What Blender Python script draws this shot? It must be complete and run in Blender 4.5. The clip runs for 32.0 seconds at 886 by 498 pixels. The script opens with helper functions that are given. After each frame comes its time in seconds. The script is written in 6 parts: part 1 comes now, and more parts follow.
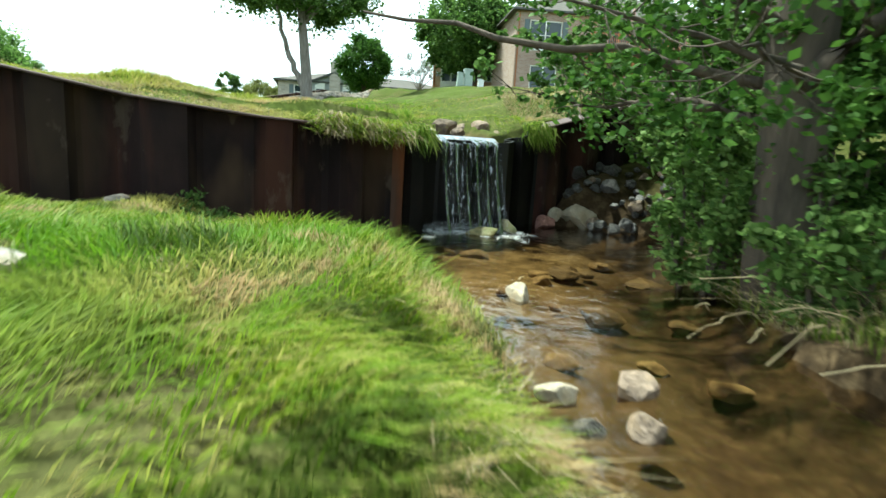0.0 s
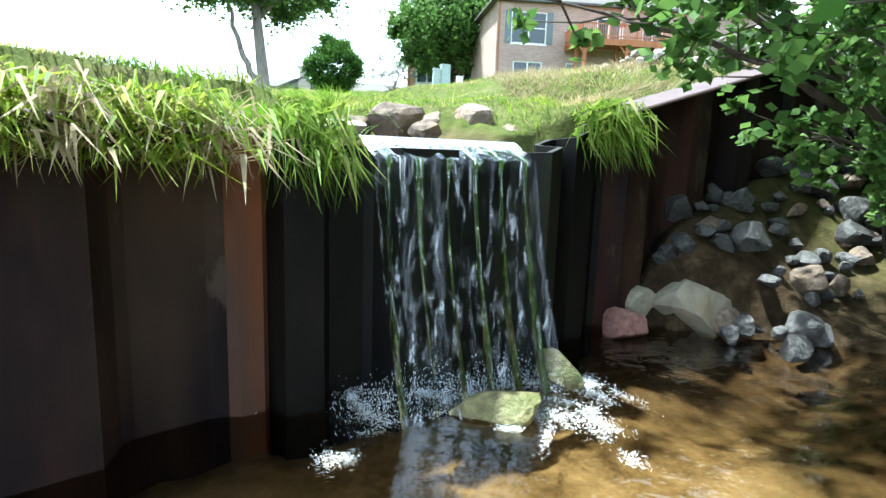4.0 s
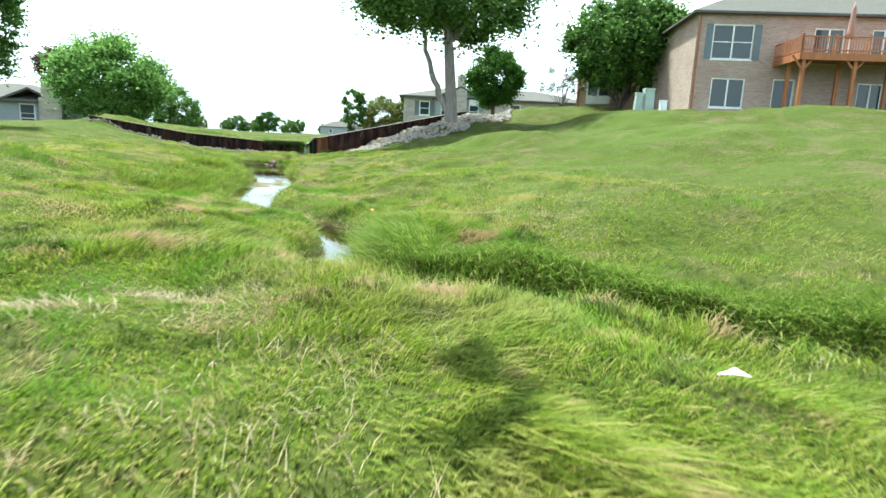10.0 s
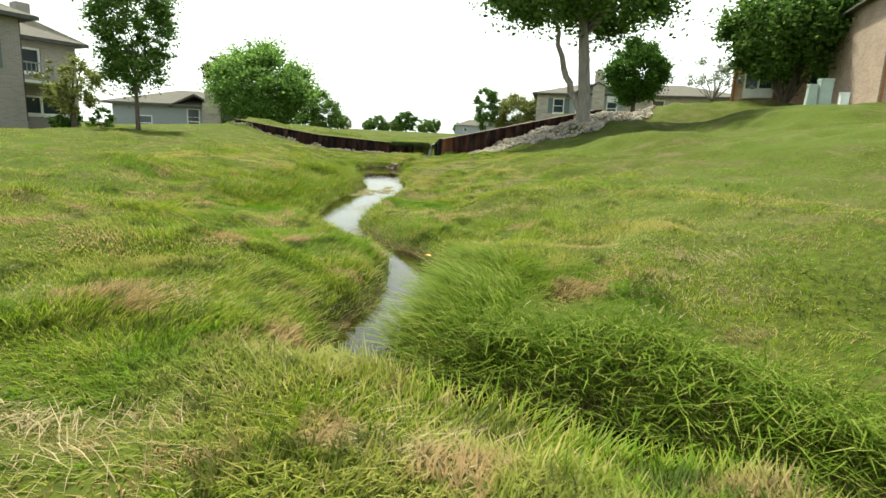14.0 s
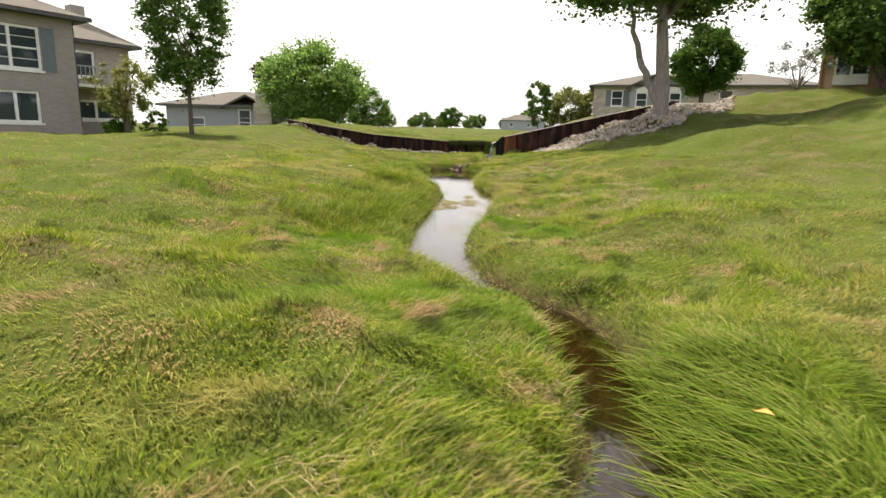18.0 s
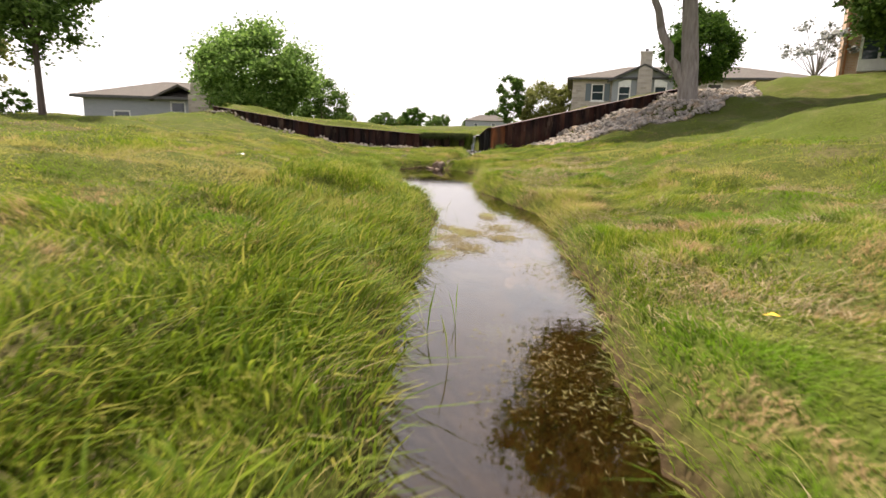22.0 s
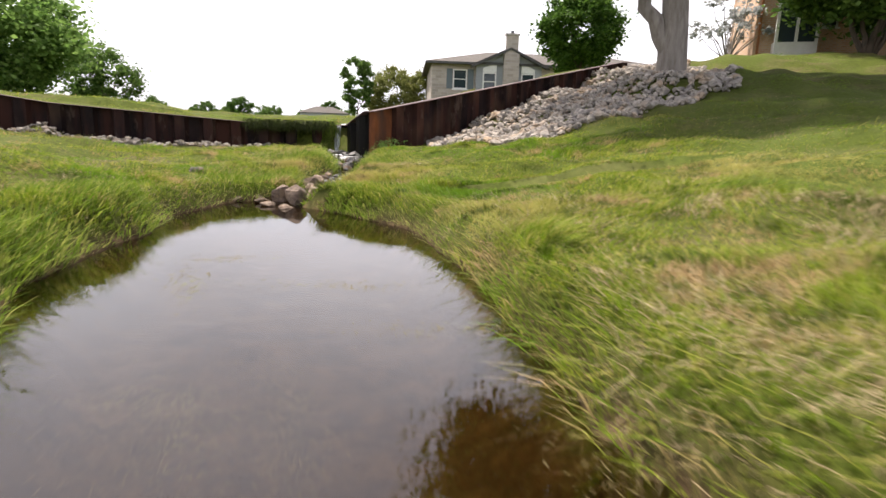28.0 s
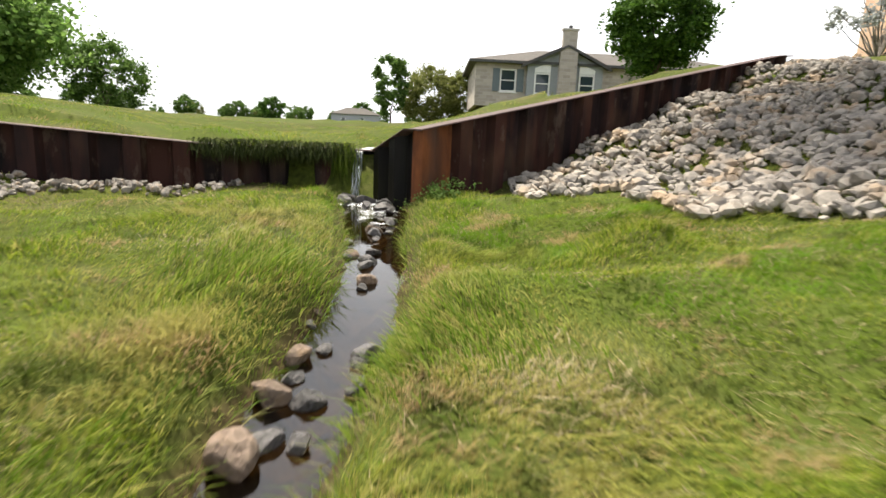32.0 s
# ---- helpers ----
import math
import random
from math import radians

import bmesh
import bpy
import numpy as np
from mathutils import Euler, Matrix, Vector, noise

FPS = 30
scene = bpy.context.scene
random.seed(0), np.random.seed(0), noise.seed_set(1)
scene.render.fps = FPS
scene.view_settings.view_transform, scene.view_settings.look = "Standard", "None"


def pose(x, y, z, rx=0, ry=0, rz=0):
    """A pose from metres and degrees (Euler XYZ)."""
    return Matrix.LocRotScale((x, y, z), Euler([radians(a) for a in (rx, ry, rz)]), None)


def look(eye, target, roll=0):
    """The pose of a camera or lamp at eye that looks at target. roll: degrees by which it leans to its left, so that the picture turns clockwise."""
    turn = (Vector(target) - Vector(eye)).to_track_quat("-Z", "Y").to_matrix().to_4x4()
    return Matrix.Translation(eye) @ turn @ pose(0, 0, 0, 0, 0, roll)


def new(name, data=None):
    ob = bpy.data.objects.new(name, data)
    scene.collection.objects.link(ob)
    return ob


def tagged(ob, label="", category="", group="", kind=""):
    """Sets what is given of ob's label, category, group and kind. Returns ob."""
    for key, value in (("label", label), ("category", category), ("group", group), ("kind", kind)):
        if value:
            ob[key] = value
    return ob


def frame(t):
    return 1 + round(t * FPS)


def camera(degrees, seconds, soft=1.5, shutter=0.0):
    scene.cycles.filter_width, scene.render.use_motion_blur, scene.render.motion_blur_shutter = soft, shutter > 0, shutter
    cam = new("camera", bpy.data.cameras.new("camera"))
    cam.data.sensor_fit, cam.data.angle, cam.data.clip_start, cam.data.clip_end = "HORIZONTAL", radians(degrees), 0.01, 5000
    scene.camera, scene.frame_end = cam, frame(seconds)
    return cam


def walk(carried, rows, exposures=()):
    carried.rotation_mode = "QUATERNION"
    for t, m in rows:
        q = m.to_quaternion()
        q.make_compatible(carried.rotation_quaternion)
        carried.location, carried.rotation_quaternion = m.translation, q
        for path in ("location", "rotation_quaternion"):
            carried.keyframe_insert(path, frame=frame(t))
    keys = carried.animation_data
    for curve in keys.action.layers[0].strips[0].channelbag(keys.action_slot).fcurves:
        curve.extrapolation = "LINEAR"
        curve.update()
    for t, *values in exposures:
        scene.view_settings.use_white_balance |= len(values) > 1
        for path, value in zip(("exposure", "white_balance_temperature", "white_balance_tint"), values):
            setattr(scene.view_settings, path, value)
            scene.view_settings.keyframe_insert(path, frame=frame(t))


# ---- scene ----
# the camera and its flight
PATH = [
    (0, (-0.444, 1.437, 0.796), (-0.354, 3.404, 0.449), 3.4),
    (0.5, (-0.553, 2.158, 0.929), (-0.488, 4.128, 0.586), 2.2),
    (1, (-0.589, 2.867, 1.029), (-0.516, 4.836, 0.686), 2.8),
    (1.5, (-0.48, 3.551, 1.064), (-0.396, 5.519, 0.722), 2.1),
    (2, (-0.311, 4.148, 1.044), (-0.222, 6.118, 0.706), 2.6),
    (2.5, (-0.17, 4.601, 0.983), (-0.091, 6.571, 0.647), 2.4),
    (4.5, (-0.177, 5.024, 0.853), (-0.013, 6.99, 0.527), 1.8),
    (5, (-0.429, 4.874, 0.827), (-0.291, 6.842, 0.497), 1.5),
    (5.5, (-0.716, 4.689, 0.786), (-0.6, 6.659, 0.459), 1.5),
    (6, (-1.003, 4.433, 0.785), (-0.893, 6.403, 0.456), 1.7),
    (6.5, (-1.364, 4.077, 0.838), (-1.272, 6.047, 0.502), 2.5),
    (7, (-1.911, 3.757, 1.039), (-1.803, 5.724, 0.695), 2.9),
    (7.5, (-2.366, 3.682, 1.555), (-2.297, 5.651, 1.211), 2.1),
    (8, (-2.531, 3.923, 1.752), (-2.533, 5.893, 1.405), 2.3),
    (8.5, (-2.785, 4.143, 1.777), (-2.909, 6.107, 1.421), 3.3),
    (9, (-2.937, 4.877, 1.774), (-3.158, 6.835, 1.428), 2.9),
    (9.5, (-3.13, 5.149, 1.924), (-3.431, 7.095, 1.571), 3.2),
    (10, (-3.265, 5.557, 2.015), (-3.538, 7.507, 1.665), 2.6),
    (10.5, (-3.275, 5.992, 2.082), (-3.632, 7.927, 1.727), 1.7),
    (11, (-3.308, 5.958, 2.218), (-3.883, 7.838, 1.852), 2.4),
    (11.5, (-3.358, 5.991, 2.342), (-4.151, 7.786, 1.953), 2.8),
    (12, (-3.331, 6.319, 2.326), (-4.13, 8.11, 1.935), 2.2),
    (12.5, (-3.368, 6.691, 2.221), (-4.108, 8.51, 1.84), 2.4),
    (13, (-3.355, 6.929, 2.15), (-4.088, 8.751, 1.772), 2.5),
    (13.5, (-3.264, 6.989, 2.162), (-3.984, 8.817, 1.786), 2.4),
    (15.5, (-3.098, 6.856, 2.277), (-3.807, 8.688, 1.9), 2.4),
    (16, (-3.294, 7.161, 2.29), (-4.004, 8.991, 1.911), 2.3),
    (16.5, (-3.705, 7.725, 2.247), (-4.466, 9.533, 1.859), 1.7),
    (17, (-4.113, 8.191, 2.213), (-4.936, 9.971, 1.82), 1.5),
    (17.5, (-4.427, 8.232, 2.271), (-5.278, 9.998, 1.875), 1.6),
    (18, (-4.742, 8.285, 2.294), (-5.593, 10.051, 1.898), 1.4),
    (18.5, (-5.196, 8.836, 2.214), (-6.028, 10.611, 1.819), 1.6),
    (19, (-5.561, 9.419, 2.138), (-6.379, 11.201, 1.747), 1.7),
    (19.5, (-5.946, 10.01, 2.108), (-6.752, 11.799, 1.716), 1.6),
    (20, (-6.286, 10.576, 2.066), (-7.077, 12.37, 1.675), 1.6),
    (20.5, (-6.612, 11.138, 2.058), (-7.385, 12.94, 1.667), 1.5),
    (21, (-6.991, 11.734, 2.006), (-7.748, 13.544, 1.614), 1.2),
    (21.5, (-7.384, 12.664, 1.895), (-8.124, 14.482, 1.51), 1.6),
    (22, (-7.646, 13.477, 1.836), (-8.379, 15.298, 1.45), 1.4),
    (22.5, (-7.878, 14.156, 1.791), (-8.59, 15.986, 1.408), 1.3),
    (23, (-8.137, 14.88, 1.753), (-8.825, 16.719, 1.37), 1.1),
    (23.5, (-8.401, 15.549, 1.761), (-9.077, 17.391, 1.375), 1.1),
    (24, (-8.649, 16.146, 1.811), (-9.281, 18.0, 1.409), 2.6),
    (24.5, (-8.853, 16.79, 1.939), (-9.491, 18.644, 1.545), 1.2),
    (25, (-8.738, 17.404, 1.74), (-9.38, 19.259, 1.358), 0.5),
    (25.5, (-8.927, 17.994, 1.766), (-9.565, 19.851, 1.388), 0.5),
    (26, (-9.262, 18.48, 1.829), (-9.834, 20.358, 1.447), 0.4),
    (26.5, (-9.7, 18.99, 1.826), (-10.162, 20.896, 1.432), 1.6),
    (28.5, (-11.796, 22.988, 1.754), (-11.956, 24.944, 1.365), 1.7),
    (29, (-12.067, 23.699, 1.782), (-12.225, 25.655, 1.395), 2.1),
    (29.5, (-12.236, 24.299, 1.841), (-12.409, 26.252, 1.448), 2.5),
    (30, (-12.393, 24.927, 1.945), (-12.584, 26.879, 1.552), 2.6),
    (30.5, (-12.472, 25.556, 1.986), (-12.676, 27.505, 1.586), 2.9),
    (31, (-12.589, 26.191, 2.038), (-12.813, 28.136, 1.631), 3.5),
    (31.5, (-12.743, 26.827, 2.237), (-12.983, 28.768, 1.818), 4.1),
    (32, (-12.904, 27.866, 2.18), (-13.196, 29.806, 1.792), 2.7),
]
cam = camera(76.0, 32.0, soft=1.5, shutter=0.35)
walk(cam, [(t, look(eye, target, roll)) for t, eye, target, roll in PATH], exposures=[(0, 1.25, 6000, -16), (1, 1.35, 5900, -14), (3, 1.95, 5700, -8), (5, 2.3, 5100, -4), (6, 2.45, 5000, -2), (7.2, 2.2, 5000, 0), (8, 2.38, 5400, 0), (9, 1.95, 5600, -8), (10, 1.42, 5800, -12), (12, 0.95, 6800, -14), (16, 0.93, 7300, 0), (20, 0.88, 7500, 14), (24, 0.88, 7200, 16), (26, 0.86, 6900, 16), (30, 1.05, 6900, 14), (31, 1.12, 7100, 12), (32, 0.95, 7000, 8)])

# ---- light ----
SUN_AZ, SUN_EL = radians(140), radians(67)   # sun: to the left of the flight, azimuth counted from +x
world = bpy.data.worlds.new("sky")
scene.world = world
world.use_nodes = True
wn, wl = world.node_tree.nodes, world.node_tree.links
wn.clear()
w_out, w_bg = wn.new("ShaderNodeOutputWorld"), wn.new("ShaderNodeBackground")
w_sky = wn.new("ShaderNodeTexSky")
w_sky.sky_type, w_sky.sun_disc = "NISHITA", False
w_sky.sun_elevation, w_sky.sun_rotation = SUN_EL, radians(90) - SUN_AZ
w_sky.dust_density, w_sky.air_density, w_sky.ozone_density = 6.0, 1.0, 1.5
w_coord, w_map = wn.new("ShaderNodeTexCoord"), wn.new("ShaderNodeMapping")
w_noise, w_ramp = wn.new("ShaderNodeTexNoise"), wn.new("ShaderNodeValToRGB")
w_map.inputs["Scale"].default_value = (1.0, 1.0, 2.2)
w_noise.inputs["Scale"].default_value, w_noise.inputs["Detail"].default_value = 1.7, 5.0
w_ramp.color_ramp.elements[0].position, w_ramp.color_ramp.elements[1].position = 0.35, 0.68
w_mix = wn.new("ShaderNodeMix")
w_mix.data_type = "RGBA"
w_mix.inputs["B"].default_value = (12.2, 12.7, 14.0, 1)
wl.new(w_coord.outputs["Generated"], w_map.inputs["Vector"])
wl.new(w_map.outputs["Vector"], w_noise.inputs["Vector"])
wl.new(w_noise.outputs["Fac"], w_ramp.inputs["Fac"])
w_fac = wn.new("ShaderNodeMapRange")
w_fac.inputs["To Min"].default_value, w_fac.inputs["To Max"].default_value = 0.6, 1.0
wl.new(w_ramp.outputs["Color"], w_fac.inputs["Value"])
# thick white haze low down, thinner and bluer overhead
w_xyz, w_high, w_mul = wn.new("ShaderNodeSeparateXYZ"), wn.new("ShaderNodeMapRange"), wn.new("ShaderNodeMath")
w_high.inputs["From Min"].default_value, w_high.inputs["From Max"].default_value = 0.18, 0.65
w_high.inputs["To Min"].default_value, w_high.inputs["To Max"].default_value = 1.0, 0.28
w_mul.operation = "MULTIPLY"
wl.new(w_coord.outputs["Generated"], w_xyz.inputs["Vector"])
wl.new(w_xyz.outputs["Z"], w_high.inputs["Value"])
wl.new(w_high.outputs["Result"], w_mul.inputs[0])
wl.new(w_fac.outputs["Result"], w_mul.inputs[1])
wl.new(w_mul.outputs["Value"], w_mix.inputs["Factor"])
wl.new(w_sky.outputs["Color"], w_mix.inputs["A"])
wl.new(w_mix.outputs["Result"], w_bg.inputs["Color"])
w_bg.inputs["Strength"].default_value = 0.085
wl.new(w_bg.outputs["Background"], w_out.inputs["Surface"])
sun = new("sun", bpy.data.lights.new("sun", "SUN"))
sun.data.energy, sun.data.angle, sun.data.color = 4.6, radians(2.0), (1.0, 0.95, 0.86)
sun_dir = Vector((math.cos(SUN_AZ) * math.cos(SUN_EL), math.sin(SUN_AZ) * math.cos(SUN_EL), math.sin(SUN_EL)))
sun.matrix_world = look(sun_dir * 50, (0, 0, 0))


# ---- materials ----
def node(nt, kind, **inputs):
    n = nt.nodes.new(kind)
    for k, v in inputs.items():
        n.inputs[k.replace("_", " ")].default_value = v
    return n


def ramp(nt, fac, stops):
    r = nt.nodes.new("ShaderNodeValToRGB")
    els = r.color_ramp.elements
    while len(els) < len(stops):
        els.new(0.5)
    for el, (pos, col) in zip(els, stops):
        el.position, el.color = pos, (*col, 1)
    nt.links.new(fac, r.inputs["Fac"])
    return r.outputs["Color"]


def noise_fac(nt, scale, detail=4.0, rough=0.55, stretch=(1, 1, 1), space="Object"):
    c, m, n = nt.nodes.new("ShaderNodeTexCoord"), nt.nodes.new("ShaderNodeMapping"), nt.nodes.new("ShaderNodeTexNoise")
    m.inputs["Scale"].default_value = stretch
    n.inputs["Scale"].default_value, n.inputs["Detail"].default_value, n.inputs["Roughness"].default_value = scale, detail, rough
    nt.links.new(c.outputs[space], m.inputs["Vector"])
    nt.links.new(m.outputs["Vector"], n.inputs["Vector"])
    return n.outputs["Fac"]


def mixcol(nt, fac, a, b, blend="MIX"):
    m = nt.nodes.new("ShaderNodeMix")
    m.data_type, m.blend_type = "RGBA", blend
    for key, v in (("Factor", fac), ("A", a), ("B", b)):
        if isinstance(v, bpy.types.NodeSocket):
            nt.links.new(v, m.inputs[key])
        else:
            m.inputs[key].default_value = v if key == "Factor" else (*v, 1)
    return m.outputs["Result"]


def base_mat(name, rough=0.8, metal=0.0, spec=0.5):
    mat = bpy.data.materials.new(name)
    mat.use_nodes = True
    nt = mat.node_tree
    bsdf = nt.nodes["Principled BSDF"]
    bsdf.inputs["Roughness"].default_value, bsdf.inputs["Metallic"].default_value = rough, metal
    bsdf.inputs["Specular IOR Level"].default_value = spec
    return mat, nt, bsdf


def bump(nt, bsdf, fac, strength=0.3, distance=0.02):
    b = nt.nodes.new("ShaderNodeBump")
    b.inputs["Strength"].default_value, b.inputs["Distance"].default_value = strength, distance
    nt.links.new(fac, b.inputs["Height"])
    nt.links.new(b.outputs["Normal"], bsdf.inputs["Normal"])


def grainy(name, dark, light, scale=6.0, rough=0.8, bump_s=0.3, bump_d=0.02, stain=None, stain_scale=0.7, stretch=(1, 1, 1), metal=0.0, per_object=0.0, spec=0.4):
    """A two-scale surface: fine grain between two tones, and larger stains."""
    mat, nt, bsdf = base_mat(name, rough, metal, spec)
    fine = noise_fac(nt, scale, 6.0, 0.6, stretch)
    col = ramp(nt, fine, [(0.3, dark), (0.72, light)])
    if stain:
        big = noise_fac(nt, stain_scale, 3.0, 0.5, stretch)
        mask = ramp(nt, big, [(0.5, (0, 0, 0)), (0.68, (1, 1, 1))])
        col = mixcol(nt, mask, col, stain)
    if per_object:
        info = nt.nodes.new("ShaderNodeObjectInfo")
        val = nt.nodes.new("ShaderNodeHueSaturation")
        rng = nt.nodes.new("ShaderNodeMapRange")
        rng.inputs["To Min"].default_value, rng.inputs["To Max"].default_value = 1 - per_object, 1 + per_object
        nt.links.new(info.outputs["Random"], rng.inputs["Value"])
        nt.links.new(rng.outputs["Result"], val.inputs["Value"])
        nt.links.new(col, val.inputs["Color"])
        col = val.outputs["Color"]
    nt.links.new(col, bsdf.inputs["Base Color"])
    bump(nt, bsdf, fine, bump_s, bump_d)
    return mat


def leafy(name, tones, trans=0.35, rough=0.55, patch=None):
    """Leaves and blades: each island has its own tone, and light passes through."""
    mat, nt, bsdf = base_mat(name, rough, spec=0.1)
    geo = nt.nodes.new("ShaderNodeNewGeometry")
    n = len(tones) - 1
    col = ramp(nt, geo.outputs["Random Per Island"], [(i / n, c) for i, c in enumerate(tones)])
    for tone, scale, lo, hi, most in patch or ():
        big = noise_fac(nt, scale, 4.0, 0.6)
        mask = ramp(nt, big, [(lo, (0, 0, 0)), (hi, (most, most, most))])
        col = mixcol(nt, mask, col, tone)
    nt.links.new(col, bsdf.inputs["Base Color"])
    tr = nt.nodes.new("ShaderNodeBsdfTranslucent")
    bright = nt.nodes.new("ShaderNodeHueSaturation")
    bright.inputs["Value"].default_value = 1.35
    nt.links.new(col, bright.inputs["Color"])
    nt.links.new(bright.outputs["Color"], tr.inputs["Color"])
    mx = nt.nodes.new("ShaderNodeMixShader")
    mx.inputs["Fac"].default_value = trans
    out = nt.nodes["Material Output"]
    nt.links.new(bsdf.outputs["BSDF"], mx.inputs[1])
    nt.links.new(tr.outputs["BSDF"], mx.inputs[2])
    nt.links.new(mx.outputs["Shader"], out.inputs["Surface"])
    return mat


def water_mat(name, tint, ripple=9.0, ripple_s=0.12, stretch=(1, 1, 1), foam=0.0, gloss=1.36):
    """Clear stained water: gloss by Fresnel over a tinted see-through body."""
    mat = bpy.data.materials.new(name)
    mat.use_nodes = True
    nt = mat.node_tree
    nt.nodes.clear()
    out = nt.nodes.new("ShaderNodeOutputMaterial")
    gl, tr, mx = nt.nodes.new("ShaderNodeBsdfGlossy"), nt.nodes.new("ShaderNodeBsdfTransparent"), nt.nodes.new("ShaderNodeMixShader")
    gl.inputs["Roughness"].default_value = 0.03
    tr.inputs["Color"].default_value = (*tint, 1)
    fr = nt.nodes.new("ShaderNodeFresnel")
    fr.inputs["IOR"].default_value = gloss
    b = nt.nodes.new("ShaderNodeBump")
    b.inputs["Strength"].default_value, b.inputs["Distance"].default_value = ripple_s, 0.03
    nt.links.new(noise_fac(nt, ripple, 3.0, 0.5, stretch), b.inputs["Height"])
    for n in (gl, fr):
        nt.links.new(b.outputs["Normal"], n.inputs["Normal"])
    nt.links.new(fr.outputs["Fac"], mx.inputs["Fac"])
    nt.links.new(tr.outputs["BSDF"], mx.inputs[1])
    nt.links.new(gl.outputs["BSDF"], mx.inputs[2])
    last = mx.outputs["Shader"]
    if foam:
        df = nt.nodes.new("ShaderNodeBsdfDiffuse")
        df.inputs["Color"].default_value = (0.66, 0.69, 0.73, 1)
        fm = nt.nodes.new("ShaderNodeMixShader")
        streak = ramp(nt, noise_fac(nt, 24.0, 5.0, 0.65, (1.5, 1.5, 0.09)), [(0.5 - foam * 0.2, (0, 0, 0)), (0.78 - foam * 0.2, (0.85, 0.85, 0.85))])
        nt.links.new(streak, fm.inputs["Fac"])
        nt.links.new(last, fm.inputs[1])
        nt.links.new(df.outputs["BSDF"], fm.inputs[2])
        last = fm.outputs["Shader"]
    nt.links.new(last, out.inputs["Surface"])
    return mat


def brick_mat(name, c1, c2, mortar, width=0.24, height=0.085):
    mat, nt, bsdf = base_mat(name, 0.9)
    uvn = nt.nodes.new("ShaderNodeUVMap")
    br = nt.nodes.new("ShaderNodeTexBrick")
    br.inputs["Color1"].default_value, br.inputs["Color2"].default_value, br.inputs["Mortar"].default_value = (*c1, 1), (*c2, 1), (*mortar, 1)
    br.inputs["Scale"].default_value, br.inputs["Mortar Size"].default_value = 1.0, 0.012
    br.inputs["Brick Width"].default_value, br.inputs["Row Height"].default_value = width, height
    nt.links.new(uvn.outputs["UV"], br.inputs["Vector"])
    big = noise_fac(nt, 0.8, 4.0, 0.6)
    col = mixcol(nt, 0.35, br.outputs["Color"], ramp(nt, big, [(0.3, c1), (0.7, c2)]))
    nt.links.new(col, bsdf.inputs["Base Color"])
    bump(nt, bsdf, br.outputs["Fac"], -0.2, 0.01)
    return mat


def ground_mat():
    mat, nt, bsdf = base_mat("turf_soil", 0.95, spec=0.1)
    fine = noise_fac(nt, 14.0, 6.0, 0.7)
    mid = noise_fac(nt, 1.1, 4.0, 0.6)
    big = noise_fac(nt, 0.22, 3.0, 0.5)
    green = ramp(nt, fine, [(0.3, (0.022, 0.028, 0.006)), (0.7, (0.085, 0.105, 0.016))])
    straw = ramp(nt, fine, [(0.3, (0.06, 0.048, 0.025)), (0.7, (0.16, 0.125, 0.07))])
    mask = ramp(nt, mid, [(0.5, (0, 0, 0)), (0.68, (0.75, 0.75, 0.75))])
    turf = mixcol(nt, mask, green, straw)
    turf = mixcol(nt, ramp(nt, big, [(0.4, (0, 0, 0)), (0.6, (0.5, 0.5, 0.5))]), turf, (0.07, 0.10, 0.018))
    soil = ramp(nt, noise_fac(nt, 9.0, 5.0, 0.65), [(0.3, (0.018, 0.012, 0.007)), (0.5, (0.05, 0.033, 0.018)), (0.75, (0.125, 0.088, 0.05))])
    at = nt.nodes.new("ShaderNodeAttribute")
    at.attribute_name = "soil"
    bed = ramp(nt, noise_fac(nt, 4.0, 5.0, 0.7), [(0.3, (0.05, 0.035, 0.016)), (0.5, (0.15, 0.108, 0.052)), (0.7, (0.27, 0.205, 0.115))])
    silt_shade = nt.nodes.new("ShaderNodeAttribute")
    silt_shade.attribute_name = "silt_shade"
    both = mixcol(nt, silt_shade.outputs["Fac"], mixcol(nt, at.outputs["Fac"], turf, soil), bed)
    nt.links.new(both, bsdf.inputs["Base Color"])
    bump(nt, bsdf, fine, 0.6, 0.04)
    return mat


M_ground = ground_mat()
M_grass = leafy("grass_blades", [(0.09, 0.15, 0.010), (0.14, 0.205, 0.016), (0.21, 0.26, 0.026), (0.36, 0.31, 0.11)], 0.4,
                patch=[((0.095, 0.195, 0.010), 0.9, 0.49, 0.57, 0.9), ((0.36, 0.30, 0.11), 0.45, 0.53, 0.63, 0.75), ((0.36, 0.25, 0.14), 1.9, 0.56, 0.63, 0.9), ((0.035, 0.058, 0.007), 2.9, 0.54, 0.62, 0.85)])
M_mown = leafy("mown_lawn_blades", [(0.08, 0.155, 0.012), (0.115, 0.205, 0.016), (0.16, 0.25, 0.022)], 0.4, patch=[((0.17, 0.225, 0.03), 0.35, 0.48, 0.62, 0.7)])
M_rough = leafy("bank_grass_blades", [(0.055, 0.10, 0.008), (0.095, 0.165, 0.013), (0.15, 0.225, 0.022), (0.32, 0.28, 0.11)], 0.4, patch=[((0.22, 0.19, 0.09), 1.3, 0.5, 0.7, 0.6)])
M_sedge = leafy("sedge_blades", [(0.065, 0.12, 0.012), (0.105, 0.17, 0.018), (0.165, 0.23, 0.03), (0.26, 0.27, 0.08)], 0.4)
M_lush = leafy("rank_grass_blades", [(0.05, 0.09, 0.008), (0.095, 0.155, 0.012), (0.155, 0.21, 0.02), (0.27, 0.26, 0.06)], 0.4)
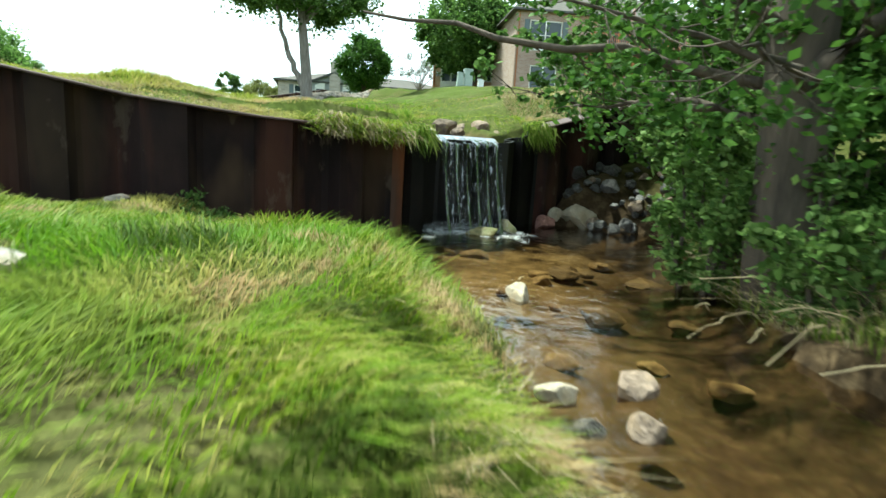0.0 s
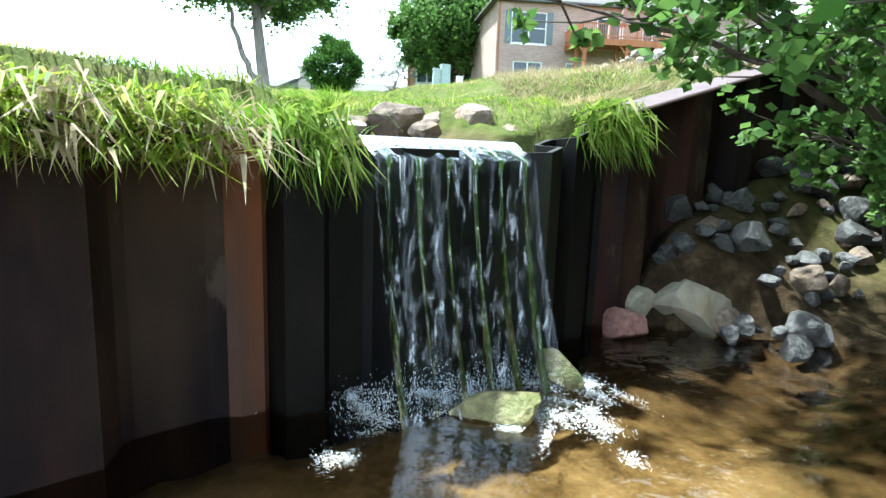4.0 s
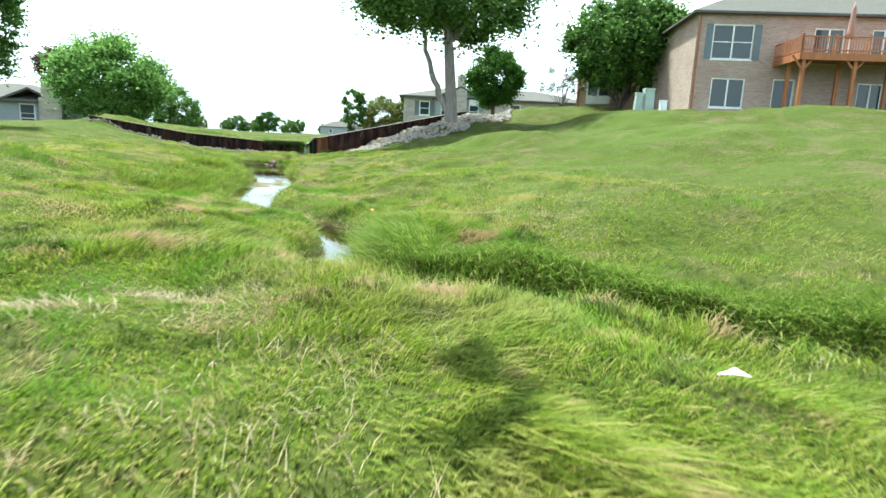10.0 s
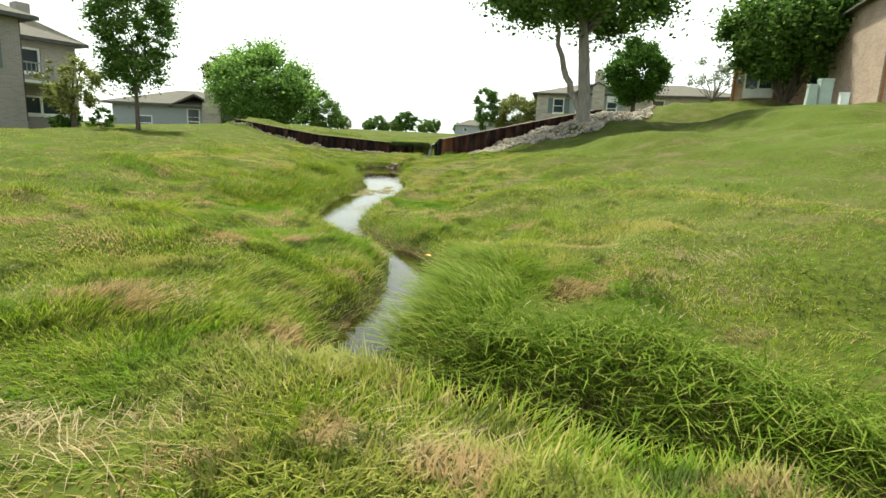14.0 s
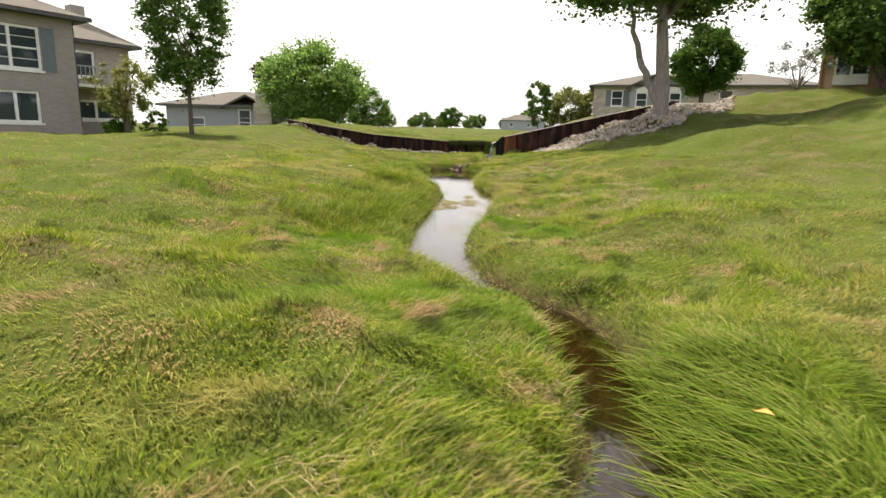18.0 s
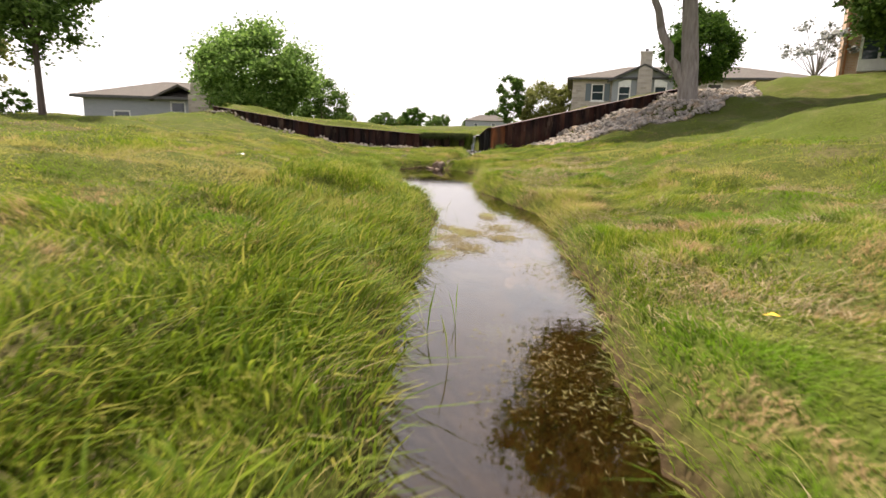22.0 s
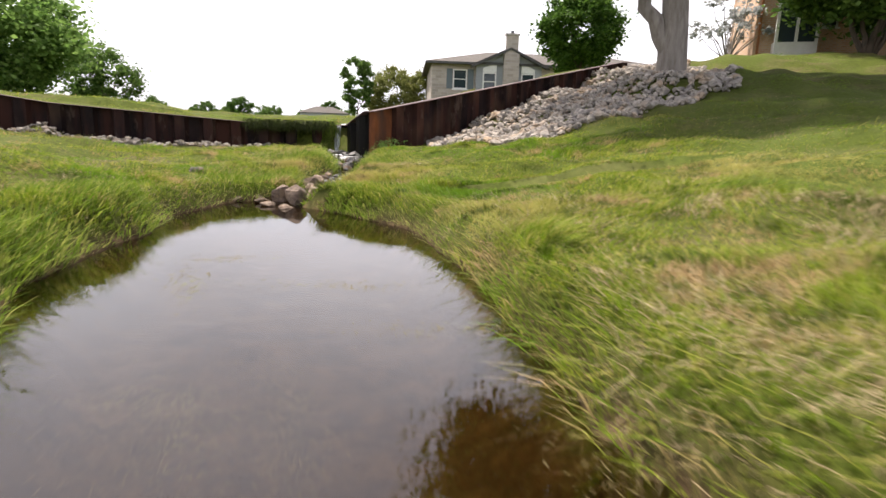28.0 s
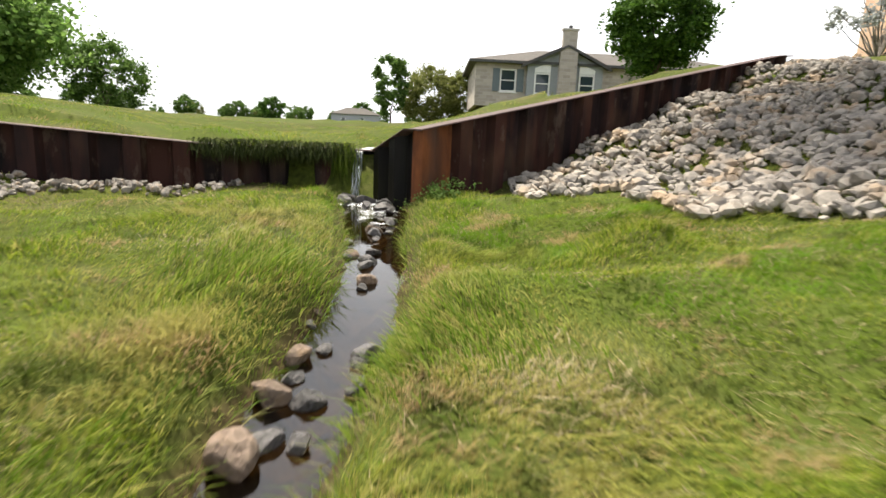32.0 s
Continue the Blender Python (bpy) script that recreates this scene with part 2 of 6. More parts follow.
M_weed = leafy("broad_weed_leaves", [(0.05, 0.095, 0.022), (0.10, 0.17, 0.04), (0.18, 0.26, 0.08)], 0.35)
M_moss = leafy("hanging_moss", [(0.015, 0.022, 0.006), (0.035, 0.05, 0.012), (0.07, 0.085, 0.022)], 0.25)
M_straw = leafy("dry_stems", [(0.26, 0.20, 0.11), (0.36, 0.30, 0.19), (0.2, 0.145, 0.085)], 0.2)
M_leaf_dark = leafy("dark_tree_leaves", [(0.025, 0.06, 0.010), (0.05, 0.11, 0.016), (0.09, 0.17, 0.03)], 0.3)
M_leaf_mid = leafy("maple_leaves", [(0.04, 0.08, 0.018), (0.075, 0.14, 0.03), (0.13, 0.21, 0.05)], 0.35)
M_leaf_light = leafy("light_tree_leaves", [(0.065, 0.13, 0.03), (0.125, 0.22, 0.05), (0.20, 0.31, 0.085)], 0.5)
M_leaf_olive = leafy("olive_shrub_leaves", [(0.10, 0.115, 0.03), (0.16, 0.18, 0.05), (0.24, 0.25, 0.09)], 0.35)
M_leaf_red = leafy("plum_leaves", [(0.05, 0.02, 0.025), (0.09, 0.03, 0.035)], 0.25)
M_leaf_pale = leafy("pale_shrub_leaves", [(0.28, 0.30, 0.30), (0.40, 0.42, 0.42)], 0.3)
M_bark = grainy("grey_bark", (0.13, 0.11, 0.095), (0.30, 0.27, 0.24), 9.0, 0.95, 0.8, 0.03, (0.2, 0.18, 0.16), 2.0, (1, 1, 0.25))
M_bark_dark = grainy("dark_bark", (0.05, 0.04, 0.032), (0.13, 0.10, 0.08), 12.0, 0.95, 0.8, 0.03, None, 2.0, (1, 1, 0.2))
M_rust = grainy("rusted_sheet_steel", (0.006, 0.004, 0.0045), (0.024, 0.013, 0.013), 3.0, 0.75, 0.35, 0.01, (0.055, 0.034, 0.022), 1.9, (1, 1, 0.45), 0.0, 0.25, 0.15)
def flaking(mat):
    """Pale flaked patches with crisp edges and dark purple runs over the rust."""
    nt = mat.node_tree
    bsdf = nt.nodes["Principled BSDF"]
    col = bsdf.inputs["Base Color"].links[0].from_socket
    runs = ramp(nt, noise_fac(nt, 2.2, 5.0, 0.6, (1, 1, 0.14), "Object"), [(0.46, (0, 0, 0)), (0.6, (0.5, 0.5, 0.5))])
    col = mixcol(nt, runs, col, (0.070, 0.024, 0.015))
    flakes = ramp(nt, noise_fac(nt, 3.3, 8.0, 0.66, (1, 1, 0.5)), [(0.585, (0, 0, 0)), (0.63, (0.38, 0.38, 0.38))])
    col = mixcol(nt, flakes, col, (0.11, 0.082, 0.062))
    nt.links.new(col, bsdf.inputs["Base Color"])


flaking(M_rust)
M_rust_wet_shade = grainy("wet_shaded_steel", (0.003, 0.003, 0.003), (0.010, 0.008, 0.007), 5.0, 0.5, 0.35, 0.01, (0.012, 0.012, 0.006), 2.5, (1, 1, 0.35), 0.0, 0.1, 0.15)
M_rust_orange = grainy("orange_rust", (0.09, 0.027, 0.008), (0.21, 0.065, 0.018), 7.0, 0.85, 0.35, 0.01, (0.06, 0.03, 0.02), 2.0, (1, 1, 0.3))
M_cap = grainy("weathered_steel_cap", (0.05, 0.027, 0.025), (0.10, 0.06, 0.056), 6.0, 0.6, 0.15, 0.005, (0.075, 0.04, 0.036), 1.2, (1, 1, 1), 0.1)
M_rock = grainy("grey_limestone", (0.08, 0.074, 0.07), (0.30, 0.27, 0.235), 5.0, 0.9, 0.7, 0.04, (0.22, 0.165, 0.115), 2.0, per_object=0.6)
M_rock_pale = grainy("pale_creek_stone", (0.24, 0.20, 0.15), (0.46, 0.40, 0.31), 5.0, 0.85, 0.6, 0.03, (0.30, 0.23, 0.15), 2.0)
M_rock_brown = grainy("brown_field_stone", (0.08, 0.056, 0.042), (0.27, 0.205, 0.16), 6.0, 0.9, 0.7, 0.04, (0.20, 0.14, 0.09), 2.5, per_object=0.3)
M_rock_moss = grainy("mossy_wet_stone", (0.06, 0.055, 0.02), (0.24, 0.21, 0.09), 9.0, 0.6, 0.8, 0.03, (0.10, 0.11, 0.03), 4.0, per_object=0.2)
M_rock_ochre = grainy("ochre_bed_stone", (0.11, 0.075, 0.034), (0.29, 0.205, 0.10), 6.0, 0.7, 0.6, 0.03, (0.08, 0.05, 0.02), 3.0, per_object=0.3)
M_rock_red = grainy("reddish_granite", (0.14, 0.06, 0.05), (0.32, 0.17, 0.14), 8.0, 0.75, 0.6, 0.03, per_object=0.2)
M_rock_dark = grainy("dark_wet_cobble", (0.03, 0.03, 0.03), (0.13, 0.12, 0.12), 7.0, 0.55, 0.6, 0.03, per_object=0.4)
M_mat_algae = grainy("straw_algae_mat", (0.07, 0.058, 0.02), (0.20, 0.165, 0.07), 22.0, 0.9, 0.8, 0.02, (0.18, 0.19, 0.06), 3.0)
M_water = water_mat("creek_water", (0.50, 0.42, 0.28), 5.0, 0.05, gloss=1.9)
M_pool_water = water_mat("lower_pool_water", (0.84, 0.76, 0.62), 9.0, 0.3, gloss=1.8)
M_fall = water_mat("falling_water", (0.86, 0.88, 0.92), 14.0, 0.35, (1.5, 1.5, 0.12), foam=-0.2)
M_fall_far = water_mat("white_falling_water", (0.86, 0.88, 0.92), 14.0, 0.35, (1.5, 1.5, 0.12), foam=0.6)
M_foam = grainy("white_foam", (0.55, 0.58, 0.6), (0.85, 0.87, 0.9), 22.0, 0.6, 0.6, 0.02)
M_brick_tan = brick_mat("tan_brick", (0.46, 0.26, 0.15), (0.60, 0.40, 0.26), (0.50, 0.46, 0.42))
M_brick_pink = brick_mat("mixed_pink_brick", (0.26, 0.155, 0.125), (0.42, 0.31, 0.26), (0.42, 0.38, 0.35))
M_brick_grey = brick_mat("grey_brick", (0.24, 0.215, 0.20), (0.34, 0.30, 0.28), (0.36, 0.34, 0.33))
M_stone_clad = brick_mat("cut_stone_cladding", (0.30, 0.265, 0.235), (0.50, 0.44, 0.39), (0.45, 0.42, 0.40), 0.5, 0.22)
M_siding = grainy("grey_siding", (0.26, 0.28, 0.30), (0.33, 0.35, 0.37), 3.0, 0.7, 0.1, 0.01, None, 1.0, (1, 1, 8))
M_roof = grainy("asphalt_shingles", (0.06, 0.055, 0.05), (0.13, 0.12, 0.11), 12.0, 0.95, 0.5, 0.02, (0.085, 0.075, 0.07), 1.0, (1, 1, 3))
M_white = grainy("white_trim_paint", (0.70, 0.70, 0.69), (0.82, 0.82, 0.81), 4.0, 0.5, 0.05, 0.005)
M_shutter = grainy("slate_blue_shutter_paint", (0.10, 0.13, 0.15), (0.16, 0.19, 0.21), 4.0, 0.6, 0.1, 0.01, None, 1.0, (1, 1, 12))
M_gutter = grainy("dark_gutter_paint", (0.05, 0.05, 0.05), (0.09, 0.09, 0.09), 4.0, 0.5, 0.05, 0.005)
M_cedar = grainy("stained_cedar", (0.24, 0.085, 0.03), (0.42, 0.17, 0.07), 6.0, 0.7, 0.3, 0.01, (0.30, 0.12, 0.05), 1.2, (1, 1, 0.2))
M_green_box = grainy("pale_green_steel", (0.30, 0.36, 0.33), (0.38, 0.44, 0.41), 4.0, 0.5, 0.05, 0.005, (0.27, 0.36, 0.31), 1.5)
M_fabric = grainy("faded_red_canvas", (0.25, 0.13, 0.11), (0.36, 0.22, 0.19), 12.0, 0.9, 0.3, 0.01)
M_yellow = grainy("yellow_leaf", (0.7, 0.42, 0.02), (0.85, 0.6, 0.05), 9.0, 0.6, 0.2, 0.005)
M_orange = grainy("orange_petal", (0.7, 0.18, 0.03), (0.85, 0.4, 0.1), 9.0, 0.6, 0.2, 0.005)
M_paper = grainy("white_litter", (0.7, 0.72, 0.74), (0.85, 0.86, 0.88), 9.0, 0.6, 0.2, 0.005)
M_mud = grainy("wet_mud", (0.03, 0.018, 0.01), (0.10, 0.06, 0.03), 9.0, 0.7, 0.6, 0.03, (0.14, 0.09, 0.05), 2.0)
M_glass, _nt, _b = base_mat("window_glass", 0.04)
_b.inputs["Base Color"].default_value = (0.035, 0.05, 0.06, 1)
# near-black colour in place of the shade inside the rooms
M_dark, _nt, _b = base_mat("unlit_room_dark", 0.9)
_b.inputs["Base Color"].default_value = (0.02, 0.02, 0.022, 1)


# ---- mesh helpers ----
class Mesh:
    """Collects vertices and faces of one part."""

    def __init__(self):
        self.v, self.f, self.uv = [], [], []

    def add(self, verts, faces):
        n = len(self.v)
        self.v.extend([tuple(p) for p in verts])
        self.f.extend([tuple(i + n for i in face) for face in faces])
        return self

    def box(self, lo, hi, m=None, cut=0.0):
        (a, b, c), (d, e, f) = lo, hi
        k = min(cut, (d - a) / 3, (e - b) / 3)
        ring = [(a + k, b), (d - k, b), (d, b + k), (d, e - k), (d - k, e), (a + k, e), (a, e - k), (a, b + k)] if cut else [(a, b), (d, b), (d, e), (a, e)]
        n = len(ring)
        pts = [Vector((x, y, c)) for x, y in ring] + [Vector((x, y, f)) for x, y in ring]
        if m is not None:
            pts = [m @ p for p in pts]
        faces = [tuple(range(n - 1, -1, -1)), tuple(range(n, 2 * n))] + [(i, (i + 1) % n, n + (i + 1) % n, n + i) for i in range(n)]
        return self.add(pts, faces)

    def tube(self, pts, radii, sides=7):
        pts = [Vector(p) for p in pts]
        rings = []
        for i, p in enumerate(pts):
            d = (pts[min(i + 1, len(pts) - 1)] - pts[max(i - 1, 0)]).normalized()
            a = d.orthogonal().normalized()
            b = d.cross(a)
            rings.append([p + (a * math.cos(2 * math.pi * k / sides) + b * math.sin(2 * math.pi * k / sides)) * radii[i] for k in range(sides)])
        verts = [q for r in rings for q in r]
        faces = [(i * sides + k, i * sides + (k + 1) % sides, (i + 1) * sides + (k + 1) % sides, (i + 1) * sides + k) for i in range(len(pts) - 1) for k in range(sides)]
        faces += [tuple(range(sides - 1, -1, -1)), tuple((len(pts) - 1) * sides + k for k in range(sides))]
        return self.add(verts, faces)

    def make(self, name, mat, parent=None, smooth=False, label=""):
        me = bpy.data.meshes.new(name)
        me.from_pydata(self.v, [], self.f)
        me.update()
        if smooth:
            me.polygons.foreach_set("use_smooth", [True] * len(me.polygons))
        return place(name, me, mat, parent, label)


def place(name, me, mat, parent=None, label=""):
    if not me.materials:
        me.materials.append(mat)
    ob = new(name, me)
    if parent is not None:
        ob.parent = parent
        ob.matrix_parent_inverse = parent.matrix_basis.inverted()
    if label:
        ob["label"] = label
    return ob


def soup(name, verts, loops_per_face, mat, parent=None, smooth=False):
    """A mesh of equal faces from a vertex array, where each face has its own vertices in order."""
    me = bpy.data.meshes.new(name)
    n, k = len(verts), loops_per_face
    me.vertices.add(n)
    me.vertices.foreach_set("co", np.asarray(verts, np.float32).ravel())
    me.loops.add(n)
    me.loops.foreach_set("vertex_index", np.arange(n, dtype=np.int32))
    me.polygons.add(n // k)
    me.polygons.foreach_set("loop_start", np.arange(0, n, k, dtype=np.int32))
    me.update(calc_edges=True)
    me.materials.append(mat)
    ob = new(name, me)
    if parent is not None:
        ob.parent = parent
        ob.matrix_parent_inverse = parent.matrix_basis.inverted()
    return ob


def thing(name, at, label, category, group="", kind=""):
    ob = new(name)
    ob.location = at
    ob.empty_display_size = 0.2
    bpy.context.view_layer.update()
    ob.matrix_basis = Matrix.Translation(at)
    return tagged(ob, label, category, group, kind)


rng = np.random.default_rng(7)


def vnoise(x, y, scale, seed=0):
    """Smooth value noise in 0..1 on the plan."""
    x, y = np.asarray(x) / scale, np.asarray(y) / scale
    xi, yi = np.floor(x).astype(np.int64), np.floor(y).astype(np.int64)
    fx, fy = x - xi, y - yi
    fx, fy = fx * fx * (3 - 2 * fx), fy * fy * (3 - 2 * fy)

    def h(i, j):
        k = (i * 374761393 + j * 668265263 + seed * 974634777) & 0x7FFFFFFF
        k = ((k ^ (k >> 13)) * 1274126177) & 0x7FFFFFFF
        return ((k ^ (k >> 16)) & 0xFFFF) / 65535.0

    a, b, c, d = h(xi, yi), h(xi + 1, yi), h(xi, yi + 1), h(xi + 1, yi + 1)
    return (a * (1 - fx) + b * fx) * (1 - fy) + (c * (1 - fx) + d * fx) * fy


def smooth(v):
    v = np.clip(v, 0, 1)
    return v * v * (3 - 2 * v)


# ---- the lie of the land ----
LIP = 0.90   # the level of the lower fall's lip; the lower pool lies at 0
# the upper creek from the far fall down to the lower fall: x, y, half width, water level
CREEK = [(-15.25, 35.85, 0.40, 1.25), (-14.6, 34.0, 0.38, 1.22), (-14.1, 32.1, 0.24, 1.17), (-13.8, 30.8, 0.19, 1.12), (-13.65, 29.3, 0.15, 1.06),
         (-13.5, 28.3, 0.17, 1.02), (-13.78, 27.6, 0.42, 1.0), (-13.55, 27.0, 0.72, 1.0), (-12.95, 26.1, 0.98, 1.0), (-12.55, 24.8, 1.08, 1.0), (-11.7, 23.0, 0.72, 1.0),
         (-10.75, 21.3, 0.58, 1.0), (-9.55, 19.5, 0.54, 1.0), (-9.03, 18.0, 0.52, 1.0), (-8.55, 16.5, 0.46, 1.0), (-8.13, 15.3, 0.37, 1.0), (-7.7, 14.2, 0.31, 1.0), (-7.2, 13.4, 0.26, 0.995), (-6.6, 12.85, 0.09, 0.985),
         (-5.75, 12.3, 0.10, 0.97), (-5.25, 11.55, 0.12, 0.96), (-4.9, 10.7, 0.14, 0.95), (-4.83, 10.0, 0.2, 0.945), (-4.5, 9.42, 0.22, 0.94), (-3.2, 9.3, 0.15, 0.935), (-2.2, 9.1, 0.15, 0.925), (-1.3, 8.6, 0.17, 0.92), (-0.5, 8.0, 0.22, 0.91), (-0.1, 7.55, 0.28, 0.905), (0.03, 7.25, 0.3, 0.90)]
LOW_LEFT = [(0.1, -8.0), (0.1, 1.0), (0.05, 2.0), (0.0, 2.7), (-0.08, 3.5), (-0.15, 4.1), (-0.45, 4.5), (-0.9, 4.85), (-1.35, 5.0), (-1.55, 5.3), (-1.55, 5.75), (-1.5, 6.1), (-2.0, 6.4), (-2.3, 6.5)]   # edges of the lower creek
LOW_RIGHT = [(2.0, -8.0), (1.6, 0.0), (1.3, 2.6), (1.25, 3.64), (1.5, 5.1), (2.0, 6.3), (2.25, 7.1), (1.9, 7.75), (1.15, 7.95), (1.3, 8.8)]
WALL1 = [(-10.0, 0.05), (-7.4, 1.93), (-2.5, 5.51), (-1.775, 6.04), (-0.72, 6.81), (-0.61, 6.89), (-0.27, 7.05), (0.33, 7.36), (0.55, 7.7), (0.86, 7.88), (3.3, 9.6), (6.4, 11.77), (8.8, 13.45)]
WALL2 = [(-25.0, 31.6), (-21.0, 33.45), (-17.2, 35.2), (-15.5, 36.0), (-15.05, 35.8), (-14.43, 35.07), (-7.69, 42.26), (-7.3, 42.68)]
EDGE2 = [(-25.0, 31.6), (-21.0, 33.45), (-17.2, 35.2), (-14.75, 35.45), (-7.69, 42.26), (-7.3, 42.68)]   # the same wall with its notch cut off, where the upper ground ends


def to_line(x, y, line):
    """Distance to a polyline, the side (+ on its left) and where along it, in segments."""
    best, side, where = np.full(np.shape(x), 1e9), np.zeros(np.shape(x)), np.zeros(np.shape(x))
    for i, (p, q) in enumerate(zip(line[:-1], line[1:])):
        dx, dy = q[0] - p[0], q[1] - p[1]
        n2 = dx * dx + dy * dy
        u = np.clip(((x - p[0]) * dx + (y - p[1]) * dy) / n2, 0, 1)
        ex, ey = x - p[0] - u * dx, y - p[1] - u * dy
        d = np.hypot(ex, ey)
        s = np.sign(dx * (y - p[1]) - dy * (x - p[0]))
        near = d < best
        best, side, where = np.where(near, d, best), np.where(near, s, side), np.where(near, i + u, where)
    return best, side, where


def levels(x, y, spots):
    num, den = 0.0, 0.0
    for sx, sy, sz in spots:
        w = 1.0 / (((x - sx) ** 2 + (y - sy) ** 2) ** 1.6 + 0.05)
        num, den = num + w * sz, den + w
    return num / den


FAR = [(-60, 80, 3.0), (-120, 30, 2.6), (60, 60, 5.5), (40, 150, 8.0), (-90, 260, 5.5), (-96, 198, 4.7), (-90, 160, 4.0), (-300, 200, 4.5), (200, 0, 5.0), (-40, -60, 1.4), (60, -60, 2.5)]
MID = [(-21.3, 22.4, 2.1), (-27.7, 22.7, 1.9), (-30, 16, 1.9), (-24.8, 31.2, 2.6), (-22.4, 32.4, 2.05), (-21.2, 32.9, 1.62), (-19.9, 33.5, 1.4), (-18.4, 34.2, 1.27), (-17.2, 34.8, 1.22), (-16.0, 35.4, 1.25), (-16.0, 30.0, 1.35), (-15.5, 32.5, 1.3),
       (-14.9, 28.4, 1.27), (-17.5, 26, 1.75), (-9, 10, 1.45), (-12.5, 12.5, 1.62), (-8, 6, 1.42), (-15, 6, 1.8), (-5.5, 5.0, 1.34), (-3.4, 5.9, 1.22), (-1.6, 7.1, 1.0), (-2.55, 7.41, 1.36), (-3.6, 7.6, 1.32), (-34, 42, 2.6), (-7.2, 18.5, 1.42), (-3, 14.5, 1.62),
       (-14.3, 34.8, 1.55), (-13.4, 35.7, 1.75), (-12.5, 36.6, 2.05), (-11.6, 37.6, 2.45), (-9.8, 39.6, 3.05), (-8.0, 41.5, 3.9), (-7.2, 42.6, 4.15), (-13.0, 34.9, 1.7), (-11.95, 33.6, 1.78), (-11.4, 31.5, 1.72), (-10.6, 31.4, 1.85), (-9.29, 32.63, 2.12), (-7.49, 36.49, 3.25), (-8.2, 33.6, 2.5), (-5.5, 37, 3.5),
       (-12.2, 29.5, 1.5), (-9.5, 26.5, 1.6), (-11, 29, 1.58), (-6.5, 24.5, 1.85), (-3.5, 28, 2.75), (2.5, 24, 3.0), (1.9, 32, 4.0), (2.0, 33.7, 4.02), (1.9, 37, 4.0), (6, 40, 4.2), (0.7, 47, 5.3), (0.7, 50.5, 5.5), (-2.5, 46, 5.0), (7, 30, 4.1), (14, 38, 4.4), (9, 18, 3.2), (3.4, 13.5, 1.9), (5.0, 14.2, 2.5), (14, 50, 4.8)]
UP = [(-17.2, 35.9, 1.88), (-15.4, 37.0, 1.85), (-14.0, 36.2, 2.1), (-12.6, 38.0, 2.65), (-10.8, 40.0, 3.2), (-8.0, 43.0, 4.2), (-25.3, 32.2, 3.0), (-21, 34.5, 2.38), (-18.5, 40, 2.1), (-24, 38, 2.5), (-20, 48, 2.2), (-17, 54, 2.8), (-11, 50, 4.0), (-15, 70, 4.9), (-8, 62, 5.6), (-28, 52, 2.4), (-26, 66, 2.9),
      (-23, 80, 4.8), (-26, 77, 4.5), (-35, 66, 2.6), (-46, 48, 2.8), (-54, 44, 2.6), (-32, 43, 2.9), (-40, 90, 3.2), (-30, 110, 3.4), (-60, 110, 3.4), (-6, 90, 6.5), (-60, 150, 3.9), (2, 62, 6.0)]


def creek_at(x, y):
    d, side, where = to_line(x, y, CREEK)
    k = np.arange(len(CREEK))
    wob = 0.06 * (vnoise(x, y, 0.45, 3) - 0.5) + 0.14 * (vnoise(x, y, 1.3, 4) - 0.5)
    return d - np.interp(where, k, [c[2] for c in CREEK]) + wob, np.interp(where, k, [c[3] for c in CREEK]), side


